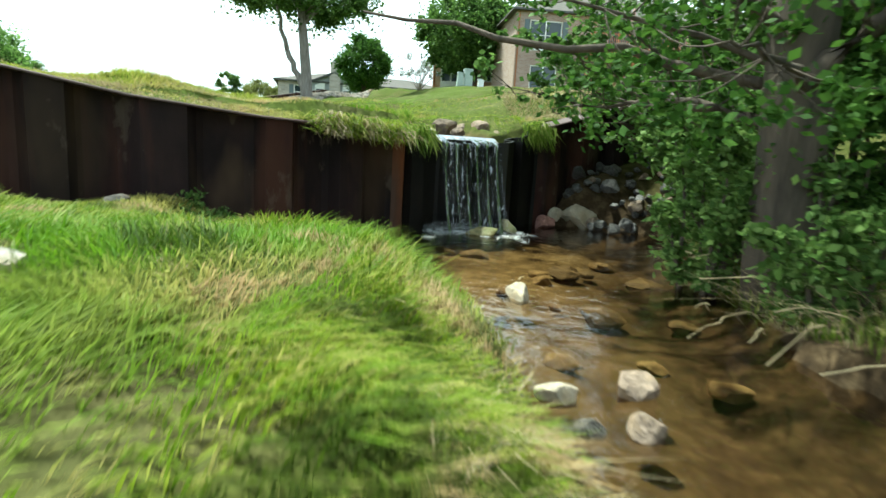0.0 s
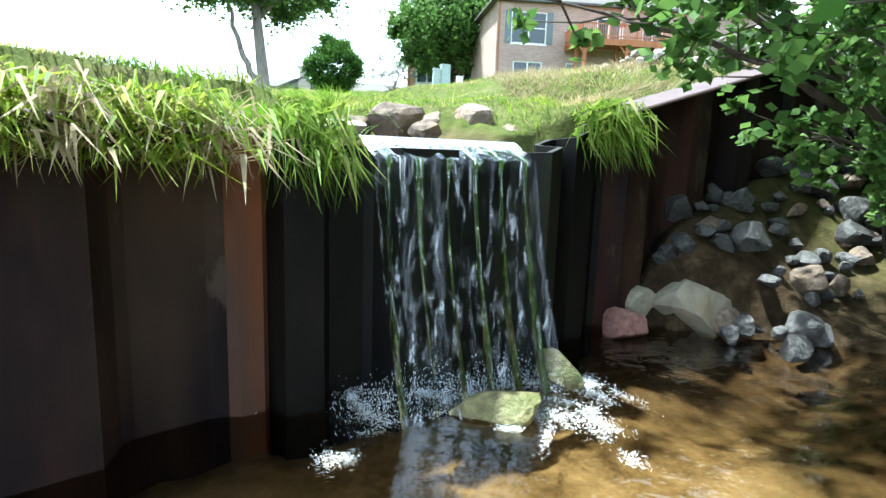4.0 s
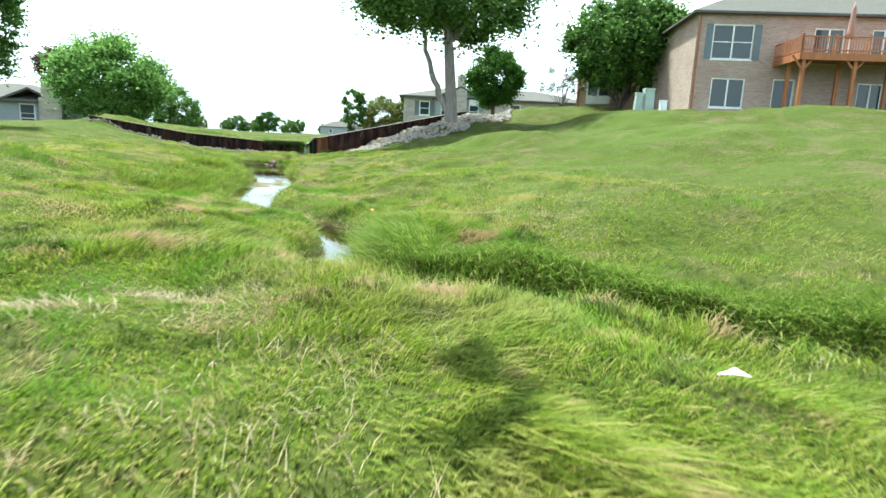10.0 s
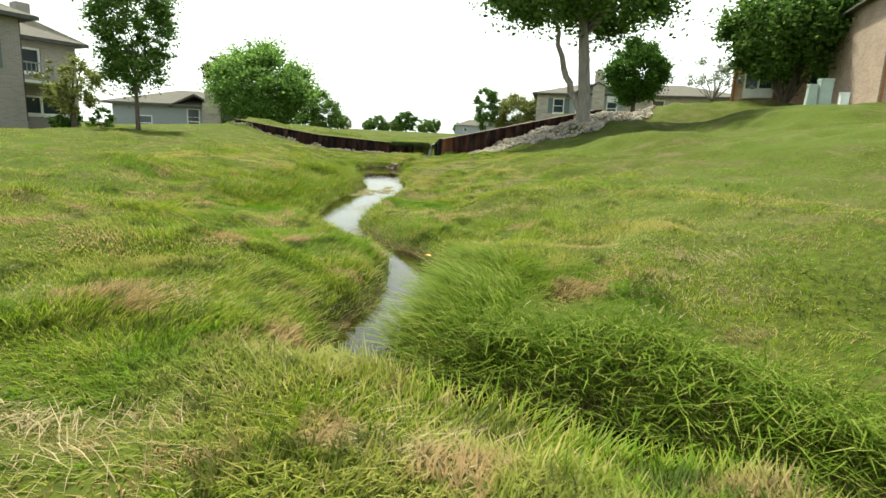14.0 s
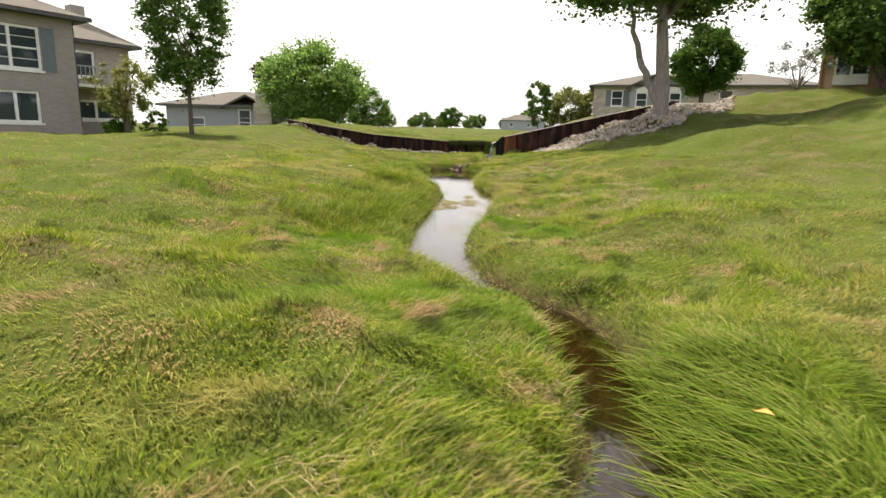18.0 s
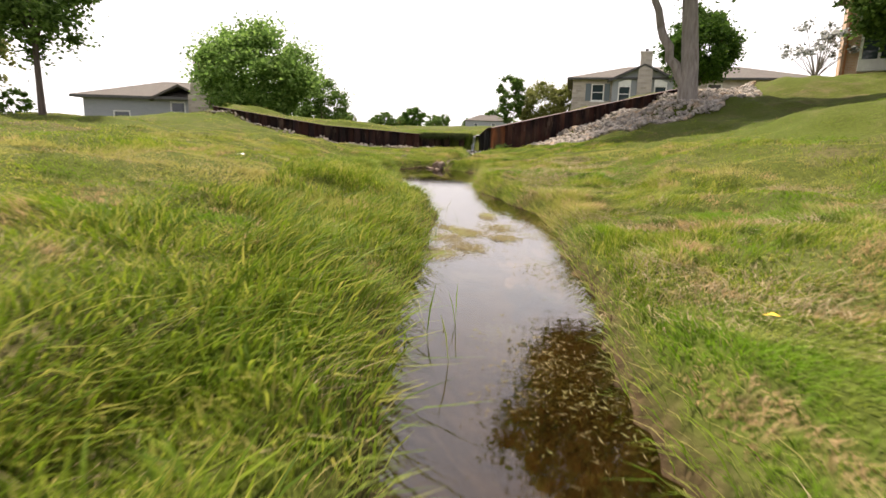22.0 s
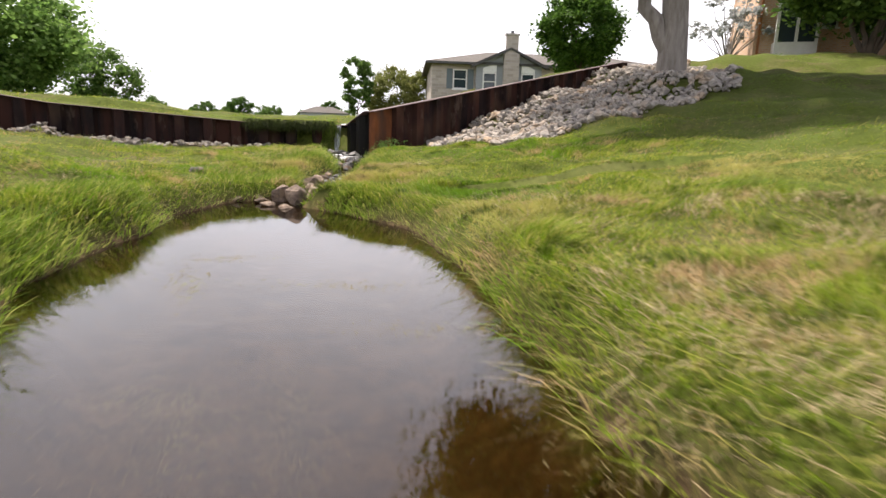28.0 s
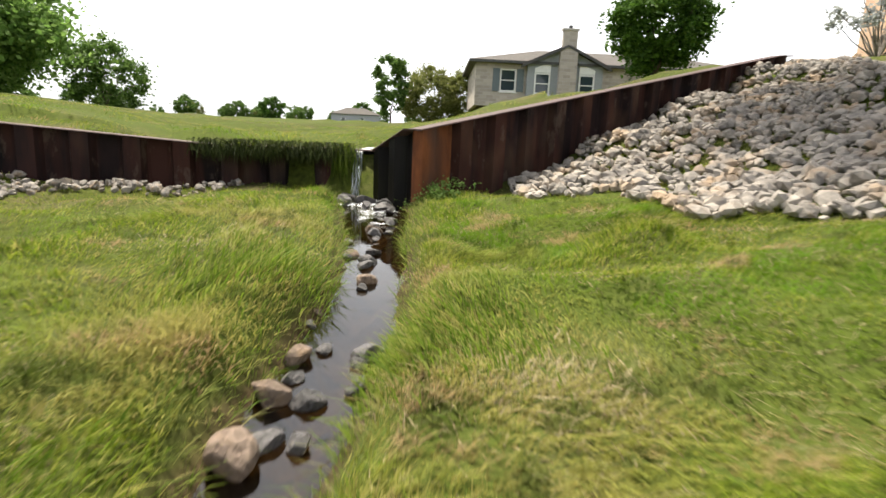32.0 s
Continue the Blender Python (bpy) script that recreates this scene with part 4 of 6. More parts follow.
stone_bank("riprap_bank", in_right_bank, (-13.4, -4.5, 31.0, 46.0), "sloping bank of loose grey and tan rip-rap stones", 7000, 5, 0.22)
stone_bank("riprap_strip", lambda x, y: 0.1 < to_line(np.array([x]), np.array([y]), WALL2[:3])[0][0] - 0.2 < 0.75 + 0.3 * math.sin(y) and to_line(np.array([x]), np.array([y]), WALL2)[1][0] < 0, (-24.9, -16.8, 30.6, 35.2),
           "narrow strip of loose pale rip-rap along the wall foot", 520, 6, 0.16)

stone_bank("riprap_slope", lambda x, y: to_line(np.array([x]), np.array([y]), [(3.2, 11.0), (4.6, 12.2), (6.2, 13.4), (8.0, 15.0), (10.0, 17.0)])[0][0] < 1.5 + 0.7 * math.sin(x * 3 + y) and to_line(np.array([x]), np.array([y]), WALL1)[1][0] > 0 and to_line(np.array([x]), np.array([y]), WALL1)[0][0] > 0.45,
           (1.8, 11.5, 9.6, 18.6), "pale rip-rap stones lying on the slope behind the wall", 700, 8, 0.25)


# ---- grass ----
def blades(name, x, y, length, width, mat, label, lean=0.5, flow=None, base=None, seg=2):
    """Bent grass blades as narrow tapered strips."""
    n = len(x)
    z = (land(x, y)[0] if base is None else base) - 0.015
    ang = rng.uniform(0, 2 * math.pi, n)
    dirx, diry = np.cos(ang), np.sin(ang)
    if flow is not None:
        dirx, diry = dirx * 0.6 + flow[0], diry * 0.6 + flow[1]
    bend = lean * length * rng.uniform(0.4, 1.3, n)
    sx, sy = -np.sin(ang), np.cos(ang)
    w = width * rng.uniform(0.7, 1.3, n) * 0.5
    b = np.stack([x, y, z], 1)
    side = np.stack([sx * w, sy * w, np.zeros(n)], 1)
    drop = rng.uniform(0.12, 0.42, n) * lean
    mid = b + np.stack([dirx * bend * 0.40, diry * bend * 0.40, length * (0.60 - 0.12 * lean)], 1)
    tip = b + np.stack([dirx * bend, diry * bend, length * np.clip(1.0 - drop, 0.12, 1.0)], 1)
    if seg == 1:
        v = np.stack([b - side, b + side, tip], 1).reshape(-1, 3)
        ob = soup(name, v, 3, mat)
    else:
        # two triangles, bent across the middle
        verts = np.stack([b, mid + side, mid - side, tip], 1).reshape(-1, 3)
        k = np.arange(n, dtype=np.int32) * 4
        loops = np.stack([k, k + 1, k + 2, k + 2, k + 1, k + 3], 1).ravel()
        me = bpy.data.meshes.new(name)
        me.vertices.add(len(verts))
        me.vertices.foreach_set("co", verts.astype(np.float32).ravel())
        me.loops.add(len(loops))
        me.loops.foreach_set("vertex_index", loops)
        me.polygons.add(2 * n)
        me.polygons.foreach_set("loop_start", np.arange(0, 6 * n, 3, dtype=np.int32))
        me.update(calc_edges=True)
        me.materials.append(mat)
        ob = new(name, me)
    return tagged(ob, label, "grass", kind="stuff")


def free_of(x, y):
    """Where grass can stand: off the water, the walls and the stones."""
    d1, s1, _ = to_line(x, y, WALL1)
    d2, s2, _ = to_line(x, y, WALL2)
    e, _, _ = creek_at(x, y)
    ok = (d1 > 0.2) & (d2 > 0.2) & (np.hypot(x + 0.15, y - 7.75) > 0.52) & (np.hypot(x + 4.6, y - 9.1) > 0.16)
    ok &= (s1 > 0) | (d1 > 1.15) | (x < 0.9)   # no grass on the rubble heap
    up = s1 > 0
    dl, sl, _ = to_line(x, y, LOW_LEFT)
    dr, sr, _ = to_line(x, y, LOW_RIGHT)
    return ok, up, e, np.where(sl > 0, dl, -dl), np.where(sr > 0, -dr, dr)


FLIGHT = [(-0.6, 0.8), (-0.9, 4.2), (-2.5, 3.4), (-3.4, 7.2), (-5.9, 10.2), (-7.7, 14.2), (-9.4, 18.4), (-11.8, 23.2), (-12.7, 27.8), (-13.3, 33.0)]


def scatter(n, box, keep):
    x, y = rng.uniform(box[0], box[1], n), rng.uniform(box[2], box[3], n)
    m = keep(x, y)
    return x[m], y[m]


def lawn_keep(reach, fade):
    def keep(x, y):
        ok, up, e, left, right = free_of(x, y)
        d, _, _ = to_line(x, y, FLIGHT)
        thin = rng.random(len(x)) < np.exp(-np.clip(d - reach, 0, 99) / fade)
        return ok & thin & np.where(up, e > 0.10, left > 0.06)
    return keep


def lawn_length(x, y):
    tall = vnoise(x, y, 0.8, 21) * 0.55 + vnoise(x, y, 0.28, 22) * 0.45
    e = creek_at(x, y)[0]
    d1, s1, _ = to_line(x, y, WALL1)
    return np.where(s1 > 0, 0.45 + 0.55 * smooth(d1 / 1.6), 1.1) * (0.05 + 0.30 * np.clip(tall - 0.3, 0, 1) ** 1.7) * (1 + 0.25 * np.exp(-np.clip(e, 0, 9) / 0.6))


def along(n, spread):
    """Plan points strewn along the flight, thinning out to both sides."""
    a = np.array(FLIGHT)
    seg = np.hypot(*(a[1:] - a[:-1]).T)
    k = rng.choice(len(seg), n, p=seg / seg.sum())
    u = rng.random(n)[:, None]
    p = a[k] * (1 - u) + a[k + 1] * u + rng.normal(0, spread, (n, 2))
    ok, up, e, left, right = free_of(p[:, 0], p[:, 1])
    m = ok & np.where(up, e > 0.15, left > 0.05) & (rng.random(n) < 0.35 + 0.9 * vnoise(p[:, 0], p[:, 1], 0.3, 24))
    return p[m, 0], p[m, 1]


gx, gy = along(1050000, 2.1)
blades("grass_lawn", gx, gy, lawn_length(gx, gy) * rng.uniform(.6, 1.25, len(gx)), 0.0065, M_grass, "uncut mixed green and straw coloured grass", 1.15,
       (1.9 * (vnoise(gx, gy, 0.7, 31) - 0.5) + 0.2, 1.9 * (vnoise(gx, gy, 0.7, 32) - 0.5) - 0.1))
gx, gy = scatter(1100000, (-30, 12, 3, 48), lawn_keep(4.5, 6.0))
e, _, side = creek_at(gx, gy)
mown = (side > 0) & (e + 3.0 * (vnoise(gx, gy, 3.0, 33) - 0.5) > 4.6) & (gy > 13) & (gx > -10.5)
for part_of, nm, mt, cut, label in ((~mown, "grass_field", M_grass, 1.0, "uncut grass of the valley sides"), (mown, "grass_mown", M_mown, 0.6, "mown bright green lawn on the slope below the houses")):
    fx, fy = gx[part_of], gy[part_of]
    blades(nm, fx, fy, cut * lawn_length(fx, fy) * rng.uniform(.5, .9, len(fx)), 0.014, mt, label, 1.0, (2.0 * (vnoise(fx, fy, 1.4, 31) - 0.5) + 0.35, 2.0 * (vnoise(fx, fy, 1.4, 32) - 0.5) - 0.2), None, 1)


def bank_keep(x, y):
    ok, up, e, left, right = free_of(x, y)
    clump = vnoise(x, y, 0.5, 41)
    return ok & up & (e > 0.03) & (e < 0.55) & (rng.random(len(x)) < np.exp(-np.clip(e, 0, 1) / 0.3) * (0.25 + clump))


def toward_creek(x, y):
    e0, e1, e2 = creek_at(x, y)[0], creek_at(x + 0.05, y)[0], creek_at(x, y + 0.05)[0]
    gx_, gy_ = (e0 - e1) / 0.05, (e0 - e2) / 0.05
    n = np.hypot(gx_, gy_) + 1e-6
    return gx_ / n * 0.6, gy_ / n * 0.6


gx, gy = scatter(1500000, (-18, 1.2, 6.6, 38), bank_keep)
gx, gy = gx[:80000], gy[:80000]
blades("grass_bank", gx, gy, rng.uniform(.05, .13, len(gx)) * (0.4 + 1.0 * vnoise(gx, gy, 1.1, 43)), 0.006, M_rough, "long lush grass hanging over the creek banks", 1.3, toward_creek(gx, gy))
# the tall sward on the outer bend
gx, gy = scatter(60000, (-5.2, -0.6, 8.0, 11.6), lambda x, y: (lambda e, s: (e > 0.0) & (e < 0.75) & (s > 0))(creek_at(x, y)[0], creek_at(x, y)[2]))

blades("grass_bend", gx, gy, rng.uniform(.09, .24, len(gx)), 0.008, M_sedge, "tall dark green sward drooping over the outer bend", 1.6, toward_creek(gx, gy))
# lush sedge tufts on the left bank of the pool and at its head
for x, y, n, r0, hi in [(-13.9, 24.4, 2600, .3, .24), (-13.4, 23.2, 2200, .28, .22), (-14.3, 25.8, 1800, .3, .18), (-12.8, 27.3, 3000, .26, .11), (-13.1, 28.0, 2000, .25, .10), (-14.3, 28.6, 2200, .3, .14), (-14.5, 31.0, 1600, .3, .2), (-13.3, 30.2, 1800, .25, .14)]:
    tx, ty = x + rng.normal(0, r0, n), y + rng.normal(0, r0, n)
    m = creek_at(tx, ty)[0] > 0.02
    tx, ty = tx[m], ty[m]
    blades("sedge_tuft", tx, ty, rng.uniform(.4, 1, len(tx)) * hi, 0.009, M_sedge, "lush bright green sedge drooping over the bank", 0.9, toward_creek(tx, ty))
# the rank left bank and the overhanging right bank of the pool
def left_rank(x, y):
    e, _, side = creek_at(x, y)
    return (side < 0) & (e > 0.03) & (e < 1.9 - 0.5 * vnoise(x, y, .5, 71)) & (vnoise(x, y, .35, 72) > .35)


def right_hang(x, y):
    e, _, side = creek_at(x, y)
    return (side > 0) & (e > 0.0) & (e < 0.28)


gx, gy = scatter(90000, (-12.8, -7.8, 13.6, 22.0), left_rank)
gx, gy = gx[:15000], gy[:15000]
blades("grass_rank", gx, gy, rng.uniform(.10, .24, len(gx)), 0.009, M_lush, "lush dark green rank grass on the pool bank", 1.2, (vnoise(gx, gy, .6, 73) * 1.2 - .3, vnoise(gx, gy, .6, 74) - .5))
gx, gy = scatter(90000, (-11.6, -8.2, 18.5, 25.5), right_hang)
gx, gy = gx[:2600], gy[:2600]
blades("grass_overhang", gx, gy, rng.uniform(.08, .2, len(gx)), 0.007, M_grass, "long half dry grass hanging over the pool edge", 1.3, toward_creek(gx, gy))
def right_dry(x, y):
    e, _, side = creek_at(x, y)
    return (side > 0) & (e > 0.05) & (e < 2.6) & (vnoise(x, y, .55, 81) * .6 + vnoise(x, y, .2, 82) * .4 > .54)


gx, gy = scatter(120000, (-11.0, -5.6, 16.0, 26.5), right_dry)
gx, gy = gx[:11000], gy[:11000]
blades("grass_dead", gx, gy, rng.uniform(.07, .16, len(gx)), 0.005, M_straw, "brown dead grass matted on the pool bank", 1.8, (vnoise(gx, gy, .5, 83) * 2 - 1, vnoise(gx, gy, .5, 84) * 2 - 1))
# beds of flattened dead grass
for x, y, r0, n in [(-8.49, 19.35, .32, 1500), (-8.75, 20.5, .3, 1200), (-9.6, 21.9, .3, 1000), (-12.7, 28.2, .22, 1300), (-12.83, 29.7, .28, 900), (-12.2, 28.1, .2, 700), (-14.6, 28.75, .25, 800), (-10.5, 30.1, .4, 900), (-5.1, 8.05, .16, 350), (-5.0, 14.1, .35, 900), (-3.2, 11.25, .4, 1300), (-5.2, 7.5, .14, 300), (-3.76, 8.45, .14, 260), (-2.85, 12.0, .4, 1000), (-2.1, 6.45, .22, 900), (-2.8, 5.95, .22, 800)]:
    tx, ty = x + rng.normal(0, r0, n), y + rng.normal(0, r0 * .7, n)
    ok, up, e, left, right = free_of(tx, ty)
    m = ok & up & (e > 0.05)
    tx, ty = tx[m], ty[m]
    blades("grass_dead", tx, ty, rng.uniform(.04, .10, len(tx)), 0.005, M_straw, "bed of flattened dead tan grass", 1.7, (vnoise(tx, ty, .4, 85) * 2 - 1, vnoise(tx, ty, .4, 86) * 2 - 1))
# the dry slope behind the wall's right wing
gx, gy = scatter(60000, (0.9, 8.0, 9.2, 18.0), lambda x, y: free_of(x, y)[0] & free_of(x, y)[1] & (to_line(x, y, [(2.2, 10.2), (4.6, 12.4), (8.0, 15.2)])[0] < 2.2 * (0.5 + vnoise(x, y, 1.2, 87))) & (creek_at(x, y)[0] > .3))
blades("grass_dead", gx, gy, rng.uniform(.07, .17, len(gx)), 0.011, M_straw, "dry straw coloured grass on the stony slope", 1.5, (vnoise(gx, gy, .6, 88) * 1.6 - .8, vnoise(gx, gy, .6, 89) * 1.6 - .8), None, 1)
# dry thatch lying in patches
def thatch_keep(x, y):
    ok, up, e, left, right = free_of(x, y)
    d, _, _ = to_line(x, y, FLIGHT)
    patch = vnoise(x, y, 0.8, 51) * 0.6 + vnoise(x, y, 0.22, 52) * 0.4
    return ok & np.where(up, e > 0.12, left > 0.1) & (patch > 0.56) & (rng.random(len(x)) < np.exp(-np.clip(d - 1.5, 0, 99) / 2.5))


gx, gy = scatter(420000, (-17, 3, 0, 34), thatch_keep)
gx, gy = gx[:42000], gy[:42000]
blades("grass_thatch", gx, gy, rng.uniform(.05, .12, len(gx)), 0.004, M_straw, "dry straw coloured thatch lying in the grass", 1.9, (vnoise(gx, gy, .5, 53) * 2 - 1, vnoise(gx, gy, .5, 54) * 2 - 1))


def right_bank_keep(x, y):
    ok, up, e, left, right = free_of(x, y)
    return ok & ~up & (right > 0.0) & (right < 1.8) & (vnoise(x, y, .4, 61) > .3)


gx, gy = scatter(60000, (1.2, 4.6, -2, 10), right_bank_keep)
gx, gy = gx[:14000], gy[:14000]
blades("grass_under_shrubs", gx, gy, rng.uniform(.06, .24, len(gx)), 0.007, M_rough, "rank grass under the bank shrubs", 0.8, (-0.4, -0.1))
gx, gy = scatter(20000, (1.2, 3.6, 3.4, 9), right_bank_keep)
gx, gy = gx[:2500], gy[:2500]
blades("dry_reeds", gx, gy, rng.uniform(.15, .38, len(gx)), 0.005, M_straw, "dead straw coloured reeds drooping over the creek", 1.6, (-0.8, -0.3))
# tufts along the near wall's crest, and hanging at the notch
t = rng.uniform(0, 1, 4400)
cx, cy = -1.55 + t * 0.9 + rng.normal(0, .02, 4400), 6.20 + t * 0.66 + rng.uniform(0.12, 0.5, 4400)
blades("grass_crest", cx, cy, rng.uniform(.04, .12, 4400), 0.005, M_grass, "sunlit grass tufts spilling over the wall crest", 1.4, (0.35, -0.65))



def hanging(name, at, count, length, label, spread=0.07, mat=None):
    n = count
    x, y = at[0] + rng.normal(0, spread, n), at[1] + rng.normal(0, spread, n)
    z = at[2] - rng.uniform(-.06, 0.12, n)
    v = []
    a = np.stack([x, y, z], 1)
    out = np.stack([rng.normal(.05, .06, n), rng.normal(-.10, .05, n), np.full(n, .03)], 1)
    down = np.stack([rng.normal(.04, .05, n), rng.normal(-.06, .04, n), -length * rng.uniform(.4, 1.1, n)], 1)
    side = np.stack([rng.normal(0, .0035, n), rng.normal(0, .0025, n), np.zeros(n)], 1)
    verts = np.stack([a - side, a + side, a + out + side, a + out - side, a + out + side, a + out + down, a + out + down, a + out - side], 1).reshape(-1, 3)
    return tagged(soup(name, verts, 4, mat or M_sedge), label, "grass", kind="stuff")


hanging("grass_hanging", (-0.50, 6.94, 0.93), 300, 0.17, "green tuft hanging over the wall beside the fall", 0.04)
for k in range(10):
    # sward draped over the cap
    u = 0.36 + 0.064 * k
    droop = 0.03 + 0.05 * abs(math.sin(k * 2.3)) + 0.04 * u
    hanging("grass_hanging", (-1.775 + 1.06 * u + .085, 6.04 + .77 * u - .115, 0.99 - .06 * u), 110, droop, "grass and dry thatch draped over the steel cap", 0.045, M_straw if k % 4 == 1 else M_grass)
hanging("grass_hanging", (0.74, 7.74, 1.06), 360, 0.2, "green tuft hanging over the right of the fall", 0.045)
for k in range(20):
    hanging("grass_hanging", (-17.3 + k * .09, 35.02 + k * .041, 1.95), 130, 0.2, "moss and grass hanging down the far wall", 0.08, M_moss)
hanging("grass_hanging", (-15.62, 35.82, 1.95), 300, 0.45, "long tuft hanging beside the far fall", 0.06)


# ---- trees and shrubs ----
def leaf_cloud(name, centres, radii, count, size, mat, parent, seed, long=1.6, droop=0.0):
    r = np.random.default_rng(seed)
    centres, radii = np.array(centres, float), np.array(radii, float)
    pick = r.choice(len(centres), count, p=radii ** 2 / (radii ** 2).sum())
    d = r.normal(size=(count, 3))
    d /= np.linalg.norm(d, axis=1)[:, None]
    p = centres[pick] + d * (radii[pick] * np.clip(np.abs(r.normal(0, 0.62, count)), 0.1, 1.7))[:, None] * np.array([1, 1, .8])
    a = r.normal(size=(count, 3))
    a[:, 2] = a[:, 2] * 0.5 - droop
    a /= np.linalg.norm(a, axis=1)[:, None]
    b = np.cross(a, r.normal(size=(count, 3)))
    b /= np.linalg.norm(b, axis=1)[:, None]
    s = size * r.uniform(0.6, 1.3, count)[:, None]
    a, b = a * s * long * 0.5, b * s * 0.5
    v = np.stack([p - a, p + b, p + a, p - b], 1).reshape(-1, 3)
    return soup(name, v, 4, mat, parent)


def limb(m, start, end, r0, r1, sag=0.0, seed=0, n=6, sides=7):
    r = random.Random(seed)
    start, end = Vector(start), Vector(end)
    pts, rad = [], []
    for i in range(n + 1):
        u = i / n
        p = start.lerp(end, u) + Vector((r.uniform(-1, 1), r.uniform(-1, 1), r.uniform(-.6, .6))) * (end - start).length * 0.035 * math.sin(math.pi * u)
        p.z += sag * math.sin(math.pi * u)
        pts.append(p)
        rad.append(r0 + (r1 - r0) * u)
    m.tube(pts, rad, sides)
    return pts


def tree(name, at, trunk_h, trunk_r, crown, clumps, leaves, leaf, mat, label, bark=None, seed=1, lean=(0, 0), shape=0.75, limbs=7, extra=None, category="tree", jitter=1.0):
    """crown: centre height above the foot, half width, half height."""
    bark = bark or M_bark
    r = random.Random(seed)
    x, y, z = at
    root = thing(name, at, label, category)
    ch, cw, chh = crown
    m = Mesh()
    top = Vector((x + lean[0], y + lean[1], z + trunk_h))
    m.tube([(x, y, z - 0.15), (x + lean[0] * .02, y, z + 0.08), (x + lean[0] * .1, y + lean[1] * .1, z + 0.25 * trunk_h), (x + lean[0] * .5, y + lean[1] * .5, z + 0.6 * trunk_h), top],
           [trunk_r * 1.55, trunk_r * 1.2, trunk_r, trunk_r * .85, trunk_r * .6], 10)
    m.make("trunk", bark, root, True)
    centres, radii = [], []
    for _ in range(int(clumps * 3)):
        for _try in range(40):
            d = Vector((r.gauss(0, 1), r.gauss(0, 1), r.gauss(0, 1))).normalized()
            q = r.uniform(0.35, 1.0) ** 0.5
            p = Vector((d.x * cw * q, d.y * cw * q, d.z * chh * q))
            k = p.z / chh
            if math.hypot(p.x, p.y) < cw * (1 - max(0, k) ** 2 * shape) * (1 - 0.55 * max(0, -k) ** 2):
                break
        centres.append((x + lean[0] + p.x, y + lean[1] + p.y, z + ch + p.z))
        radii.append(r.uniform(0.13, 0.30) * cw * jitter)
    for i in range(limbs):
        c = Vector(centres[(i * 7) % len(centres)])
        bmh = Mesh()
        s = Vector((x, y, z)).lerp(top, r.uniform(0.6, 1.0))
        limb(bmh, s, c, trunk_r * 0.42, trunk_r * 0.08, 0.05 * cw, seed * 10 + i)
        bmh.make("limb", bark, root, True)
    if extra:
        extra(root, m)
    leaf_cloud("crown", centres, radii, int(leaves * 2.3), leaf * 0.62, mat, root, seed)
    return root


def on(x, y):
    return (x, y, h(x, y))


# the big maple by the far wall: a main trunk and a leaning second stem
def second_stem(root, m):
    x, y, z = on(-7.49, 36.49)
    mm = Mesh()
    limb(mm, (x - .05, y, z + 0.35), (x - 1.13, y - .1, z + 2.66), 0.2, 0.145, -0.05, 77, 7, 9)
    limb(mm, (x - 1.13, y - .1, z + 2.66), (x - 2.0, y, z + 6.1), 0.145, 0.06, 0.0, 78)
    mm.make("stem", M_bark, root, True)


tree("maple_tree", on(-7.49, 36.49), 6.1, 0.30, (8.1, 5.7, 3.7), 52, 25000, 0.24, M_leaf_mid, "tall grey-barked maple with a second leaning stem and dark leaves", None, 3, (-0.5, 0), 0.5, 12, second_stem)
tree("round_tree", on(-6.87, 61.5), 2.9, 0.25, (5.3, 2.55, 2.85), 70, 15000, 0.23, M_leaf_dark, "dense dark green egg-shaped lawn tree", M_bark_dark, 4, shape=0.85, limbs=5)


def multi_stems(root, m):
    x, y, z = on(2.7, 47.0)
    for k, (dx, dy) in enumerate([(-1.2, 0.1), (-0.6, -0.2), (0.8, 0.0), (1.5, 0.3)]):
        mm = Mesh()
        limb(mm, (x + dx * .08, y, z), (x + dx, y + dy, z + 2.4), 0.12, 0.06, -0.1, 90 + k)
        mm.make("stem", M_bark_dark, root, True)


tree("yard_tree", on(2.7, 47.0), 2.0, 0.15, (4.3, 4.2, 3.1), 74, 19000, 0.27, M_leaf_mid, "broad bushy dark green tree with several thin stems", M_bark_dark, 6, (0.5, 0), 0.6, 7, multi_stems, jitter=0.9)
tree("spreading_tree", on(-37.0, 48.3), 1.9, 0.24, (3.7, 4.3, 3.5), 80, 20000, 0.26, M_leaf_light, "wide light green tree behind the far wall", M_bark_dark, 7, shape=0.7, limbs=9, jitter=1.15)
tree("small_tree", on(-38.6, 59.5), 0.9, 0.14, (2.3, 2.4, 2.3), 36, 6500, 0.2, M_leaf_mid, "rounded dark green tree beside the light one", M_bark_dark, 8)
tree("slender_tree", on(-21.25, 22.4), 2.4, 0.07, (3.6, 1.4, 2.3), 54, 11000, 0.12, M_leaf_mid, "slender upright dark green tree with a thin trunk", M_bark_dark, 9, shape=0.6, limbs=7, jitter=1.1)
tree("garden_tree", on(-26.4, 23.7), 1.2, 0.12, (1.9, 1.2, 1.3), 30, 2600, 0.12, M_leaf_olive, "olive coloured small tree against the house", M_bark_dark, 10)
tree("plum_tree", on(-57.9, 66.6), 3.3, 0.2, (6.6, 2.3, 2.3), 30, 5000, 0.22, M_leaf_red, "dark plum coloured tree behind the houses", M_bark_dark, 11)
tree("sapling", on(-25.6, 77.6), 1.6, 0.08, (3.6, 1.6, 2.7), 30, 3600, 0.26, M_leaf_mid, "thin open young tree", M_bark_dark, 12, shape=0.4)
